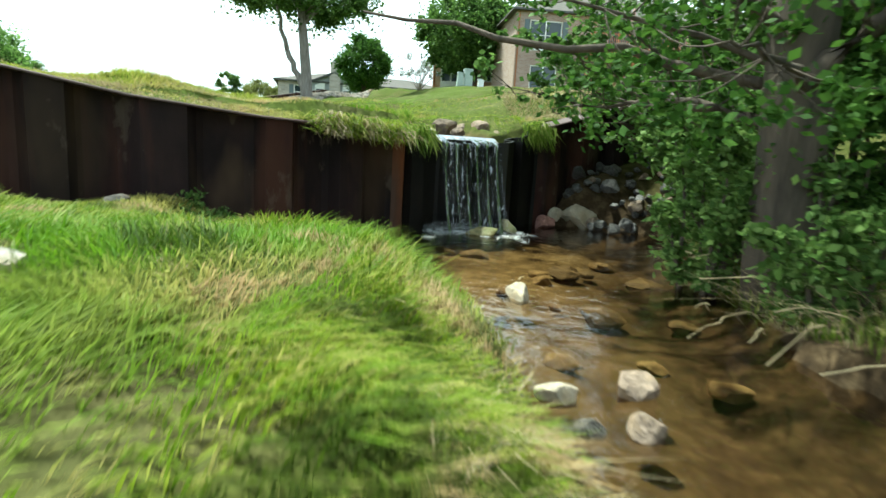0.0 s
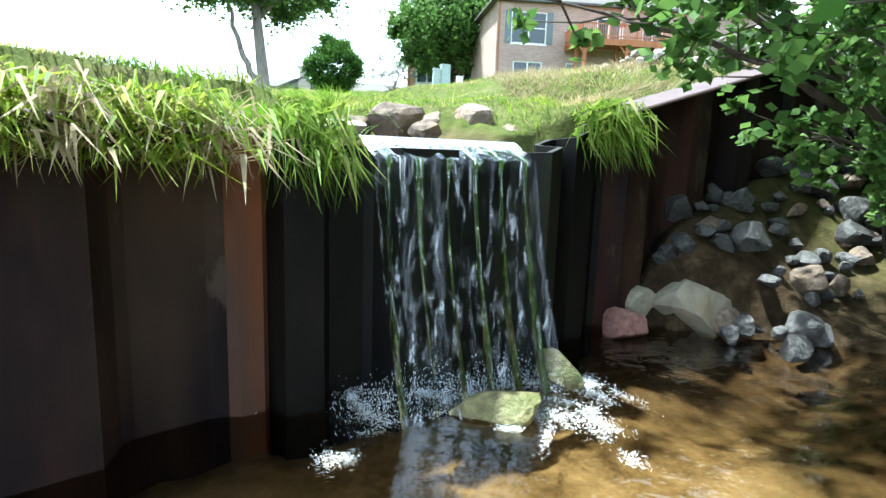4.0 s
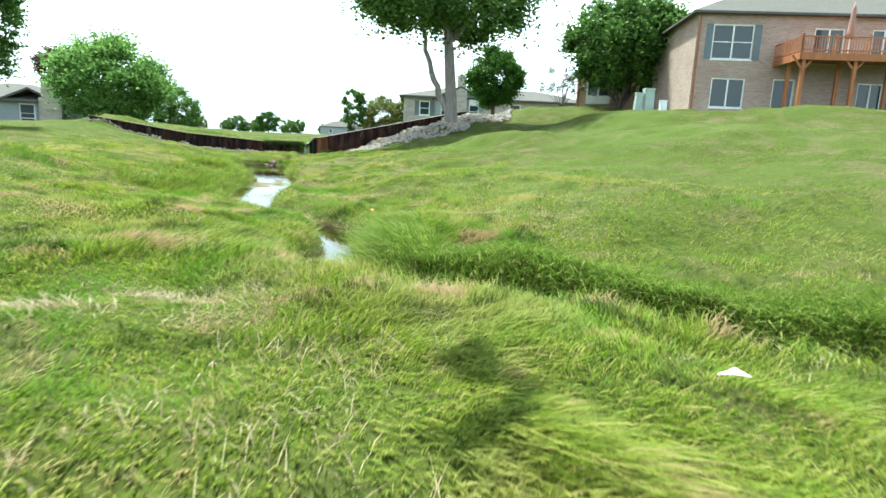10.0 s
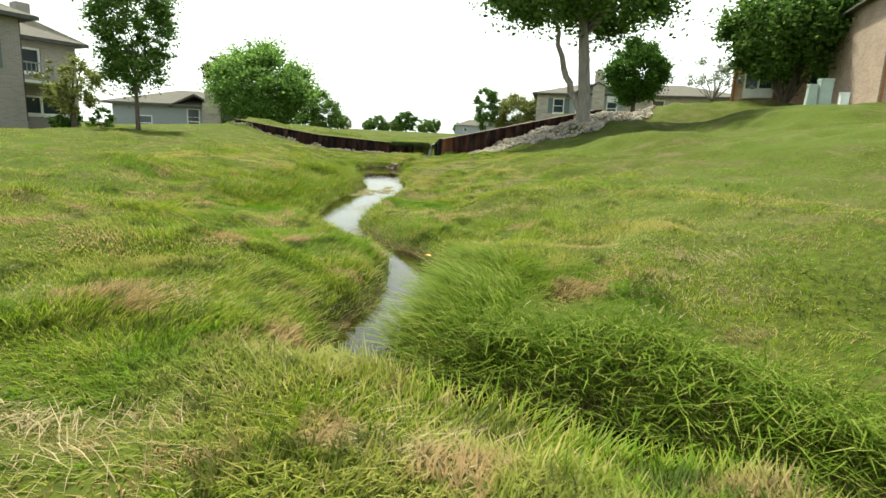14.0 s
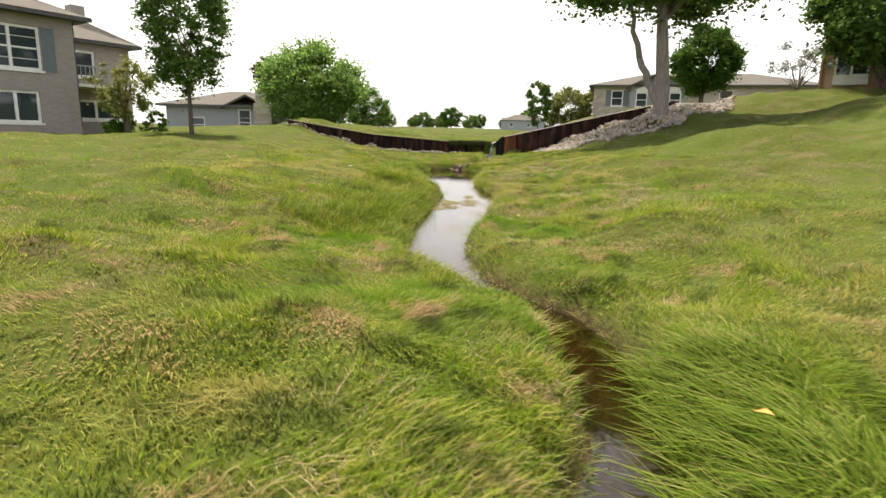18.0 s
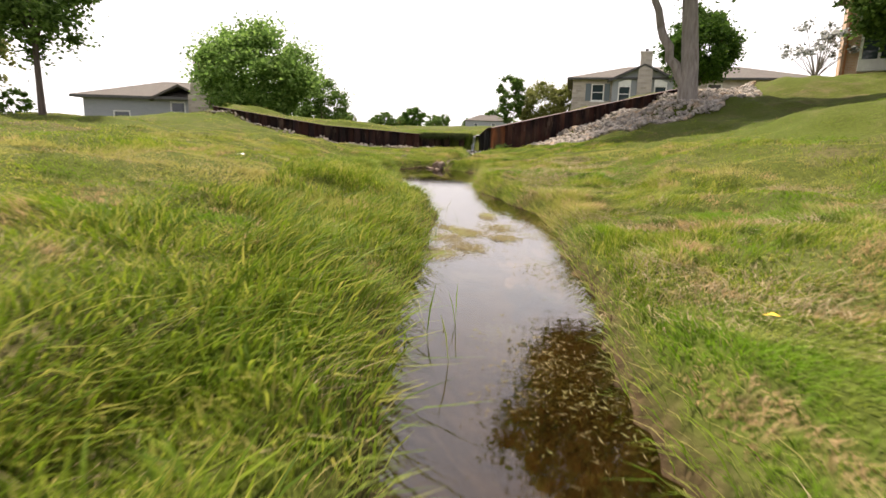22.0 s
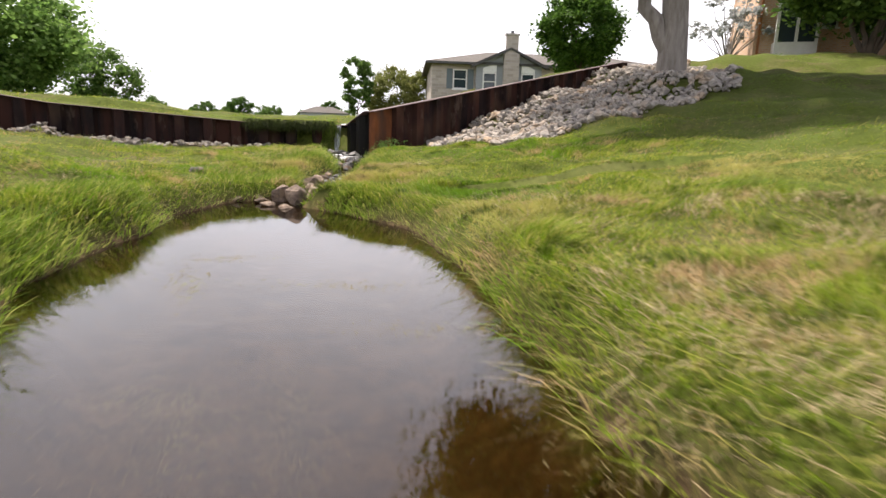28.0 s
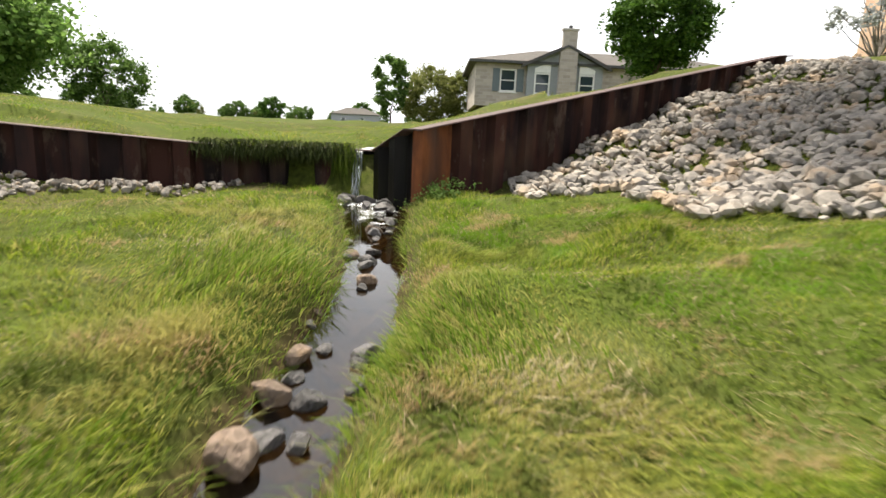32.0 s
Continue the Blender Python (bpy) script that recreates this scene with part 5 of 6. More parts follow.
tree("round_bush", on(-22.65, 80.8), 0.9, 0.15, (3.0, 2.9, 2.7), 56, 11000, 0.2, M_leaf_olive, "large rounded brownish green bush", M_bark_dark, 13, category="bush")
tree("round_bush", on(-19.4, 81.5), 0.9, 0.15, (3.0, 2.2, 2.7), 40, 8000, 0.2, M_leaf_olive, "rounded brownish green bush beside the house", M_bark_dark, 14, category="bush")


def twiggy_bush(at, label, seed):
    root = thing("pale_bush", at, label, "bush")
    r = random.Random(seed)
    ends = []
    for i in range(26):
        m = Mesh()
        a = r.uniform(0, 2 * math.pi)
        e = (at[0] + math.cos(a) * r.uniform(.3, 1.9), at[1] + math.sin(a) * r.uniform(.3, 1.9), at[2] + r.uniform(1.2, 2.6))
        limb(m, at, e, 0.035, 0.012, 0.1, seed + i, 4, 4)
        m.make("twig", M_bark, root)
        ends.append(e)
    leaf_cloud("foliage", ends, [0.4] * len(ends), 1500, 0.12, M_leaf_pale, root, seed)


twiggy_bush(on(-1.0, 51.4), "thin pale twiggy bush at the head of the stone bank", 31)
tree("garden_shrub", on(-26.3, 24.9), 0.2, 0.05, (0.5, 0.5, 0.5), 14, 1500, 0.09, M_leaf_dark, "clipped dark shrub by the house wall", M_bark_dark, 32, category="bush")
tree("garden_shrub", on(-27.0, 23.9), 0.2, 0.05, (0.35, 0.8, 0.35), 14, 1800, 0.09, M_leaf_dark, "low dark shrub at the foot of the house wall", M_bark_dark, 33, category="bush")
# the far tree line
for k, (x, y, s, mt) in enumerate([(-118, 190, 4.6, M_leaf_mid), (-101, 190, 3.6, M_leaf_mid), (-110, 200, 3.2, M_leaf_dark), (-95, 200, 5.2, M_leaf_dark), (-86, 205, 3.6, M_leaf_mid), (-80, 215, 3.0, M_leaf_mid), (-66, 200, 5.0, M_leaf_dark), (-61, 205, 3.2, M_leaf_mid),
                                   (-128, 175, 5.0, M_leaf_mid), (-139, 170, 4.2, M_leaf_dark), (-150, 165, 5.0, M_leaf_mid), (-52, 210, 3.6, M_leaf_dark), (-105, 215, 4.4, M_leaf_mid), (-74, 225, 4.0, M_leaf_dark)]):
    s *= 0.9
    tree("distant_tree", on(x, y), s * .5, s * .05, (s * .8, s * .85, s * .8), 26, 2200, s * .14, mt, "distant rounded tree on the far field edge", M_bark_dark, 40 + k, limbs=3)

r = random.Random(4321)
for k in range(16):
    x = r.uniform(-135, -55)
    y, s = r.uniform(185, 235), r.uniform(2.1, 3.9)
    tree("distant_tree", on(x, y), s * .4, s * .05, (s * .7, s * .9, s * .65), 14, 900, s * .16, r.choice((M_leaf_mid, M_leaf_olive)), "distant low rounded tree on the far field edge", M_bark_dark, 1900 + k, limbs=3)
# trees and growth over the right bank of the lower creek
bank_tree = thing("bank_tree", (1.6, 4.52, h(1.6, 4.52)), "old dark-barked tree leaning over the creek with drooping branches", "tree")
m = Mesh()
m.tube([(1.7, 4.52, 0.0), (1.6, 4.52, 0.4), (1.55, 4.48, 0.8), (1.47, 4.44, 1.6), (1.45, 4.4, 2.7), (1.4, 4.44, 4.3)], [0.26, 0.2, 0.17, 0.165, 0.14, 0.09], 12)
m.make("trunk", M_bark_dark, bank_tree, True)
BRANCHES = [((1.5, 4.5, 1.22), (-0.85, 5.15, 1.6), 0.036, 0.008, 0.02), ((1.5, 4.48, 1.3), (0.1, 4.6, 1.62), 0.022, 0.006, 0.05), ((1.5, 4.36, 1.2), (0.55, 3.36, 1.2), 0.03, 0.006, 0.05), ((1.5, 4.48, 1.05), (0.45, 5.52, 1.12), 0.03, 0.006, 0.06), ((1.48, 4.44, 1.45), (0.35, 4.21, 1.85), 0.045, 0.012, 0.05), ((1.45, 4.44, 1.7), (0.15, 5.36, 2.3), 0.06, 0.015, 0.05), ((1.45, 4.44, 2.0), (1.85, 6.13, 2.3), 0.07, 0.02, 0.1),
            ((1.45, 4.44, 1.9), (0.65, 6.13, 2.05), 0.06, 0.012, 0.1), ((1.45, 4.36, 1.2), (2.05, 3.36, 2.0), 0.06, 0.02, 0.1), ((1.43, 4.44, 2.9), (-0.35, 3.67, 3.4), 0.06, 0.02, 0.1), ((1.43, 4.44, 3.1), (2.45, 5.83, 3.7), 0.06, 0.02, 0.1),
            ((1.43, 4.44, 2.3), (1.15, 7.06, 2.4), 0.06, 0.012, 0.1), ((1.45, 4.44, 1.0), (1.2, 5.9, 1.25), 0.03, 0.008, 0.05)]
cl, cr = [], []
for k, (a, b, r0, r1, sag) in enumerate(BRANCHES):
    m = Mesh()
    pts = limb(m, a, b, r0, r1, sag, 600 + k, 8)
    r = random.Random(650 + k)
    for p in (pts[1:4] if k == 0 else pts[2:]):
        for _ in range(2):
            e = p + Vector((r.uniform(-.45, .45), r.uniform(-.45, .45), r.uniform(-.3, .35)))
            if e.x < 0.4 and e.z < 1.62:
                continue
            limb(m, p, e, r1 * .8, 0.003, -0.04, r.randint(0, 9999), 4, 4)
            cl.append(e)
            cr.append(r.uniform(.10, .22))
    m.make("branch", M_bark_dark, bank_tree, True)
leaf_cloud("crown", cl, cr, 7000, 0.036, M_leaf_dark, bank_tree, 61, 1.5, 0.2)


# a sapling leaning over the rubble beside the fall, and taller growth behind it
leaner = thing("leaning_tree", on(2.7, 7.6), "thin tree leaning over the pool with round light green leaves", "tree")
cl, cr = [], []
for k, (a, b, r0) in enumerate([((2.7, 7.6, 0.4), (1.0, 7.3, 1.75), .035), ((1.75, 7.43, 1.12), (0.38, 7.12, 1.42), .02), ((1.55, 7.4, 1.3), (0.6, 7.52, 1.9), .02), ((1.35, 7.35, 1.5), (0.75, 6.7, 1.75), .016), ((2.35, 7.53, 0.75), (1.8, 7.0, 1.0), .016),
                                ((2.45, 7.55, 0.7), (1.8, 7.75, 1.05), .016), ((2.05, 7.48, 0.95), (1.4, 6.9, 1.5), .016), ((2.7, 7.6, 0.45), (2.4, 6.6, 2.1), .03), ((2.7, 7.6, 0.45), (2.3, 8.1, 2.3), .03), ((1.95, 7.45, 1.05), (1.35, 7.5, 1.55), .016),
                                ((2.7, 7.6, 1.0), (1.5, 8.45, 2.5), .03), ((2.65, 7.6, 1.2), (1.2, 7.85, 2.55), .03), ((2.7, 7.6, 1.1), (2.1, 8.95, 2.65), .03), ((2.6, 7.6, 1.3), (0.95, 7.3, 2.6), .03), ((2.7, 7.6, 1.2), (1.9, 7.9, 2.7), .025)]):
    m = Mesh()
    pts = limb(m, a, b, r0, .004, .06, 1500 + k, 7, 6)
    r = random.Random(1550 + k)
    for p in pts[2:]:
        for _ in range(3):
            e = p + Vector((r.uniform(-.32, .25), r.uniform(-.3, .3), r.uniform(-.09, .22)))
            limb(m, p, e, .006, .002, -.02, r.randint(0, 9999), 3, 4)
            cl.append(e)
            cr.append(r.uniform(.07, .15))
    m.make("branch" if k else "trunk", M_bark_dark, leaner, True)
leaf_cloud("crown", cl, cr, 8000, 0.05, M_leaf_mid, leaner, 1600, 1.4, 0.25)
for k, (x, y, tall) in enumerate([(3.85, 5.67, 0.7), (4.05, 3.21, 0.8), (4.35, 8.13, 0.8), (3.35, 1.21, 0.7)]):
    tree("alder_tree", on(x, y), 2.4 * tall, 0.11, (2.9 * tall, 1.7, 2.1 * tall), 34, 9000, 0.085, M_leaf_mid, "tall dense green tree on the creek bank", M_bark_dark, 1700 + k, (-.3, 0), 0.6, 8)


def shrub(at, half, height, count, leaf, mat, label, seed, stems=9, name="bank_shrub"):
    root = thing(name, at, label, "shrub")
    r = random.Random(seed)
    cl, cr = [], []
    for k in range(stems):
        a = r.uniform(0, 2 * math.pi)
        e = Vector((at[0] + math.cos(a) * half * r.uniform(.2, 1), at[1] + math.sin(a) * half * r.uniform(.2, 1), at[2] + height * r.uniform(.45, 1)))
        m = Mesh()
        pts = limb(m, (at[0] + math.cos(a) * .1, at[1] + math.sin(a) * .1, at[2] - .05), e, 0.018, 0.005, 0.12 * height, seed * 20 + k, 5, 5)
        m.make("stem", M_bark_dark, root, True)
        for p in pts[1:]:
            cl.append(p)
            cr.append(r.uniform(.10, .24) * max(half, .5))
    leaf_cloud("foliage", cl, cr, int(count * 1.8), leaf * 0.68, mat, root, seed, 1.7, 0.2)
    return root


for k, (x, y, hw, ht, n, lf, mt, lab) in enumerate([
        (1.5, 3.98, .5, .85, 2000, .05, M_weed, "leafy green shrub on the creek bank"), (1.75, 3.21, .55, .8, 2000, .05, M_weed, "leafy green shrub on the creek bank"), (1.75, 5.36, .7, 1.2, 3000, .06, M_weed, "tangled green shrub on the creek bank"),
        (2.25, 6.44, .72, 1.4, 2400, .065, M_weed, "tangled green shrub on the creek bank"), (2.75, 7.44, .65, 1.5, 2200, .065, M_weed, "tangled green shrub on the creek bank"), (2.8, 8.1, .55, 1.4, 2000, .065, M_weed, "dense green shrub in front of the wall"),
        (3.2, 8.7, .65, 1.6, 2000, .07, M_weed, "dense green shrub in front of the wall"), (3.4, 7.98, .8, 2.2, 2400, .075, M_weed, "tall green shrub on the creek bank"), (2.65, 5.21, .9, 2.2, 2800, .075, M_leaf_mid, "tall dark shrub behind the tree"),
        (2.75, 3.67, .9, 2.0, 2600, .075, M_leaf_mid, "tall dark shrub behind the tree"), (4.1, 9.3, .9, 2.4, 3000, .08, M_leaf_mid, "tall dark shrub above the wall"),
        (2.2, 5.9, .6, 1.5, 3200, .06, M_leaf_mid, "dark twiggy shrub over the water"), (2.6, 6.9, .55, 1.5, 2400, .06, M_leaf_mid, "dark twiggy shrub over the water"), (1.8, 2.59, .45, .9, 1800, .05, M_leaf_mid, "dark twiggy shrub over the water"), (1.35, 4.9, .45, .9, 2600, .05, M_weed, "leafy green shrub on the creek bank")]):
    shrub(on(x, y), hw, ht, n, lf, mt, lab, 700 + k)


def weeds(x, y, r0, count, ht, label, seed, leaf=0.02, mat=None):
    r = np.random.default_rng(seed)
    xs, ys = x + r.normal(0, r0, 26), y + r.normal(0, r0, 26)
    d1, s1, _ = to_line(xs, ys, WALL1)
    off = (d1 < 0.16) | (s1 != to_line(np.array([x]), np.array([y]), WALL1)[1][0])
    xs, ys = np.where(off, x, xs), np.where(off, y, ys)
    zs = land(xs, ys)[0]
    root = thing("weed_clump", (x, y, h(x, y)), label, "weeds", "weeds on the banks")
    cl = np.stack([xs, ys, zs + r.uniform(.3, 1, 26) * ht * .7], 1)
    for k in range(0, 26, 3):
        m = Mesh()
        limb(m, (xs[k], ys[k], zs[k] - .02), cl[k], .006, .003, .01, seed + k, 3, 5)
        m.make("stem", M_weed, root)
    leaf_cloud("foliage", cl, [ht * .42] * 26, count, leaf, mat or M_weed, root, seed, 1.6, 0.1)
    return root


for k, (x, y, r0, n, ht) in enumerate([(-1.82, 5.68, .1, 1500, .15), (-1.62, 5.82, .07, 900, .12), (-1.9, 5.45, .1, 1300, .15), (-1.66, 5.45, .09, 1300, .13), (-1.72, 5.25, .1, 1200, .13), (-14.0, 34.9, .2, 900, .26)]):
    weeds(x, y, r0, n, ht, "low clump of broad-leaved green weeds", 800 + k)
# dry stems and twigs caught on the right bank
r = random.Random(77)
for k in range(34):
    y = r.uniform(3.2, 7.4)
    x = 0.9 + r.uniform(0, .7) + 0.36 * max(0, y - 4)
    z = max(0.03, h(x, y)) + 0.03
    m = Mesh()
    a = r.uniform(-2.6, -0.4)
    ln = r.uniform(.25, .8)
    limb(m, (x, y, z + r.uniform(0, .12)), (x + math.cos(a) * ln, y + math.sin(a) * ln, z + r.uniform(.02, .25)), .0045, .002, .03, 900 + k, 5, 5)
    tagged(m.make("dry_stem", M_straw), "dry pale stem caught on the creek bank", "twig", "dry stems on the bank")
for k, (x, y, a, ln) in enumerate([(-0.85, 5.75, .5, .14), (-0.65, 5.35, .1, .2), (0.2, 4.9, 1.0, .1)]):
    m = Mesh()
    limb(m, (x, y, .012), (x + math.cos(a) * ln, y + math.sin(a) * ln, .014), .006, .003, .01, 950 + k, 4, 5)
    tagged(m.make("twig", M_straw), "small pale twig drifting on the pool", "twig", "drifting twigs")
# reeds and grass standing in the upper creek, floating mats, leaves
for k, (x, y, n) in enumerate([(-9.4, 17.0, 9), (-9.6, 17.6, 12), (-8.5, 15.6, 8), (-10.1, 18.9, 9), (-11.3, 20.6, 8)]):
    xs, ys = x + rng.normal(0, .14, n), y + rng.normal(0, .2, n)
    blades("reeds", xs, ys, rng.uniform(.1, .32, n), 0.007, M_rough, "thin reeds standing in shallow water", 0.35, None, np.full(n, .98))


def raft(name, x, y, w, l, turn, mat, label, z=1.003, seed=0, pieces=None, size=0.016):
    """A loose floating mat of many small flat shreds."""
    r = np.random.default_rng(seed + 5000)
    n = pieces or int(1500 * w * l / 0.04 * 0.25) + 60
    p = r.normal(0, 0.5, (n, 2)) * np.array([w, l])
    c, s = math.cos(turn), math.sin(turn)
    px, py = x + p[:, 0] * c - p[:, 1] * s, y + p[:, 0] * s + p[:, 1] * c
    a = r.uniform(0, 6.28, n)
    ln, wd = size * r.uniform(.3, 1.4, n), size * .12 * r.uniform(.5, 1.6, n)
    pz = z + r.uniform(-.012, .006, n)
    dx, dy = np.cos(a) * ln, np.sin(a) * ln
    sx, sy = -np.sin(a) * wd, np.cos(a) * wd
    v = np.stack([np.stack([px - dx, py - dy, pz], 1), np.stack([px + sx, py + sy, pz], 1), np.stack([px + dx, py + dy, pz + .004], 1), np.stack([px - sx, py - sy, pz], 1)], 1).reshape(-1, 3)
    return tagged(soup(name, v, 4, mat), label, "algae", kind="stuff")


for k, (x, y, w, l, tn) in enumerate([(-7.95, 15.4, .3, .6, .5), (-8.35, 17.0, .2, .5, .45), (-8.8, 18.4, .16, .4, .6), (-11.5, 24.2, .45, .1, .3), (-12.2, 24.75, .4, .1, .1), (-12.9, 24.6, .1, .4, .5), (-6.75, 13.3, .25, .5, .4), (-10.2, 21.4, .16, .6, .5), (-11.0, 23.0, .12, .6, .3), (-13.0, 25.2, .3, .1, .4), (-7.1, 14.2, .2, .7, .4)]):
    raft("algae_mat", x, y, w, l, tn, M_mat_algae, "straw coloured algae and grass mat just under the water", 0.997, k)
for k in range(22):
    r2 = random.Random(1200 + k)
    u = r2.random()
    x, y = -8.0 - 4.2 * u + r2.uniform(-.35, .35), 15.4 + 8.4 * u
    raft("water_weed", x, y, r2.uniform(.1, .3), r2.uniform(.2, .5), .5, M_mat_algae, "straw coloured weed under the water", 0.92, 60 + k)
for k, (x, y, w, l, tn) in enumerate([(-10.15, 18.95, .16, .3, .5), (-9.95, 18.6, .14, .34, .6), (-10.4, 19.35, .12, .3, .5), (-9.5, 18.35, .12, .3, .9), (-9.15, 18.6, .17, .3, .4), (-9.38, 17.9, .2, .26, .4), (-9.08, 17.55, .16, .24, .6), (-9.2, 17.25, .16, .3, .3), (-9.5, 19.35, .1, .34, .4), (-8.95, 18.1, .14, .2, .5), (-9.3, 18.2, .12, .2, .2)]):
    raft("algae_mat", x, y, w, l, tn, M_mat_algae, "straw coloured weed floating on the pool", 1.003, 140 + k, 900, 0.024)
# long tresses of weed combed along the bed by the flow
for k in range(46):
    r2 = random.Random(1700 + k)
    u = r2.random()
    x, y = -8.25 - 0.55 * u + r2.uniform(-.28, .28), 16.9 + 1.3 * u + r2.uniform(-.2, .2)
    raft("weed_tress", x, y, r2.uniform(.015, .04), r2.uniform(.14, .3), .35 + r2.uniform(-.25, .25), M_rock_ochre if k % 3 else M_mat_algae, "tan tress of weed trailing along the creek bed", 0.93, 1300 + k, 260, 0.03)


def leaf_piece(name, x, y, z, size, mat, label, category="leaf"):
    m = Mesh().add([(x - size, y, z), (x - size * .3, y - size * .5, z + size * .3), (x + size * .9, y - size * .1, z + size * .1), (x + size * .2, y + size * .55, z + size * .35), (x, y, z + size * .16)],
                   [(0, 1, 4), (1, 2, 4), (2, 3, 4), (3, 0, 4)])
    return tagged(m.make(name, mat), label, category)


leaf_piece("yellow_leaf", -7.25, 15.9, h(-7.25, 15.9) + .05, .035, M_yellow, "bright yellow leaf on the creek bank")
leaf_piece("orange_flower", -4.54, 10.19, 1.47, .03, M_orange, "small orange and white flower in the tall grass", "flower")
leaf_piece("litter", -2.50, 7.56, h(-2.50, 7.56) + .07, .06, M_paper, "scrap of white litter in the grass", "litter")
leaf_piece("litter", -11.3, 17.6, h(-11.3, 17.6) + .16, .05, M_paper, "scrap of white litter in the bank grass", "litter")


# ---- foam under the fall ----
fr = random.Random(5)
for k in range(46):
    x, y = (fr.uniform(-.35, .6), fr.uniform(6.72, 7.15)) if k < 30 else (fr.uniform(-.7, 1.0), fr.uniform(6.5, 7.2))
    raft("foam_patch", x, y, fr.uniform(.03, .12), fr.uniform(.02, .06), fr.uniform(0, 3), M_foam, "white foam drifting from the fall", 0.004, 2000 + k, 170, 0.008)["category"] = "foam"
for k in range(9):
    x, y = -15.1 + fr.uniform(-.25, .2), 35.3 + fr.uniform(-.5, .3)
    raft("foam_patch", x, y, .1, .05, fr.uniform(0, 3), M_foam, "white foam under the far fall", 1.262, 2100 + k)["category"] = "foam"


for k in range(16):
    u = fr.random()
    x, y = -15.0 + 0.55 * u + fr.uniform(-.22, .22), 35.2 - 1.5 * u
    raft("foam_patch", x, y, .12, .05, fr.uniform(0, 3), M_foam, "white riffle where the creek runs over stones", 1.262 - 0.03 * u, 2150 + k, 150, 0.012)["category"] = "foam"


# spray where the curtain breaks on the stones
r = np.random.default_rng(71)
n = 1800
u = r.random(n)
px, py = -0.34 + 0.72 * u + r.normal(0, .05, n), 6.86 + 0.30 * u - np.abs(r.normal(0, .07, n))
pz = np.abs(r.normal(0, .05, n))
ln = r.uniform(.0015, .006, n)
v = np.stack([np.stack([px - ln * .25, py, pz], 1), np.stack([px, py - ln * .2, pz - ln], 1), np.stack([px + ln * .25, py, pz], 1), np.stack([px, py, pz + ln * .8], 1)], 1).reshape(-1, 3)
tagged(soup("water_spray", v, 4, M_foam), "white spray of drops at the foot of the fall", "spray", kind="stuff")


# ---- houses ----
class Facade:
    """A plan frame: u along a wall, v into the house, z up."""

    def __init__(self, origin, along, ground, size=1.0):
        a = Vector(along).normalized()
        self.m = Matrix(((a.x, -a.y, 0, origin[0]), (a.y, a.x, 0, origin[1]), (0, 0, 1, ground), (0, 0, 0, 1))) @ Matrix.Diagonal((size, size, size, 1))

    def box(self, lo, hi, cut=0.0):
        return Mesh().box(lo, hi, self.m, cut)


def wall_uv(ob):
    me = ob.data
    uv = me.uv_layers.new(name="UVMap")
    for p in me.polygons:
        n = p.normal
        for li in p.loop_indices:
            co = me.vertices[me.loops[li].vertex_index].co
            uv.data[li].uv = (co.x * abs(n.y) + co.y * abs(n.x) if abs(n.z) < .5 else co.x, co.z if abs(n.z) < .5 else co.y)


def house_wall(F, root, lo, hi, mat, holes=(), name="wall", face="v"):
    """A block whose front has real window openings: built from strips round the holes, front wall 0.25 thick, the rest solid."""
    (u0, v0, z0), (u1, v1, z1) = lo, hi
    m = Mesh()
    us = sorted({u0, u1, *[a for x in holes for a in (x[0], x[2])]})
    zs = sorted({z0, z1, *[a for x in holes for a in (x[1], x[3])]})
    for ua, ub in zip(us[:-1], us[1:]):
        for za, zb in zip(zs[:-1], zs[1:]):
            cu, cz = (ua + ub) / 2, (za + zb) / 2
            if not any(x[0] < cu < x[2] and x[1] < cz < x[3] for x in holes):
                m.box((ua, v0, za), (ub, v0 + .25, zb), F.m)
    m.box((u0, v0 + .25, z0), (u0 + .25, v1, z1), F.m)
    m.box((u1 - .25, v0 + .25, z0), (u1, v1, z1), F.m)
    m.box((u0 + .25, v1 - .25, z0), (u1 - .25, v1, z1), F.m)
    ob = m.make(name, mat, root)
    wall_uv(ob)
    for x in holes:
        # added dark sheet behind each opening, standing in for an unlit interior
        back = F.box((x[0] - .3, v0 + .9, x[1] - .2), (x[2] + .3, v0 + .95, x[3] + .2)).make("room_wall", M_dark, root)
    return ob


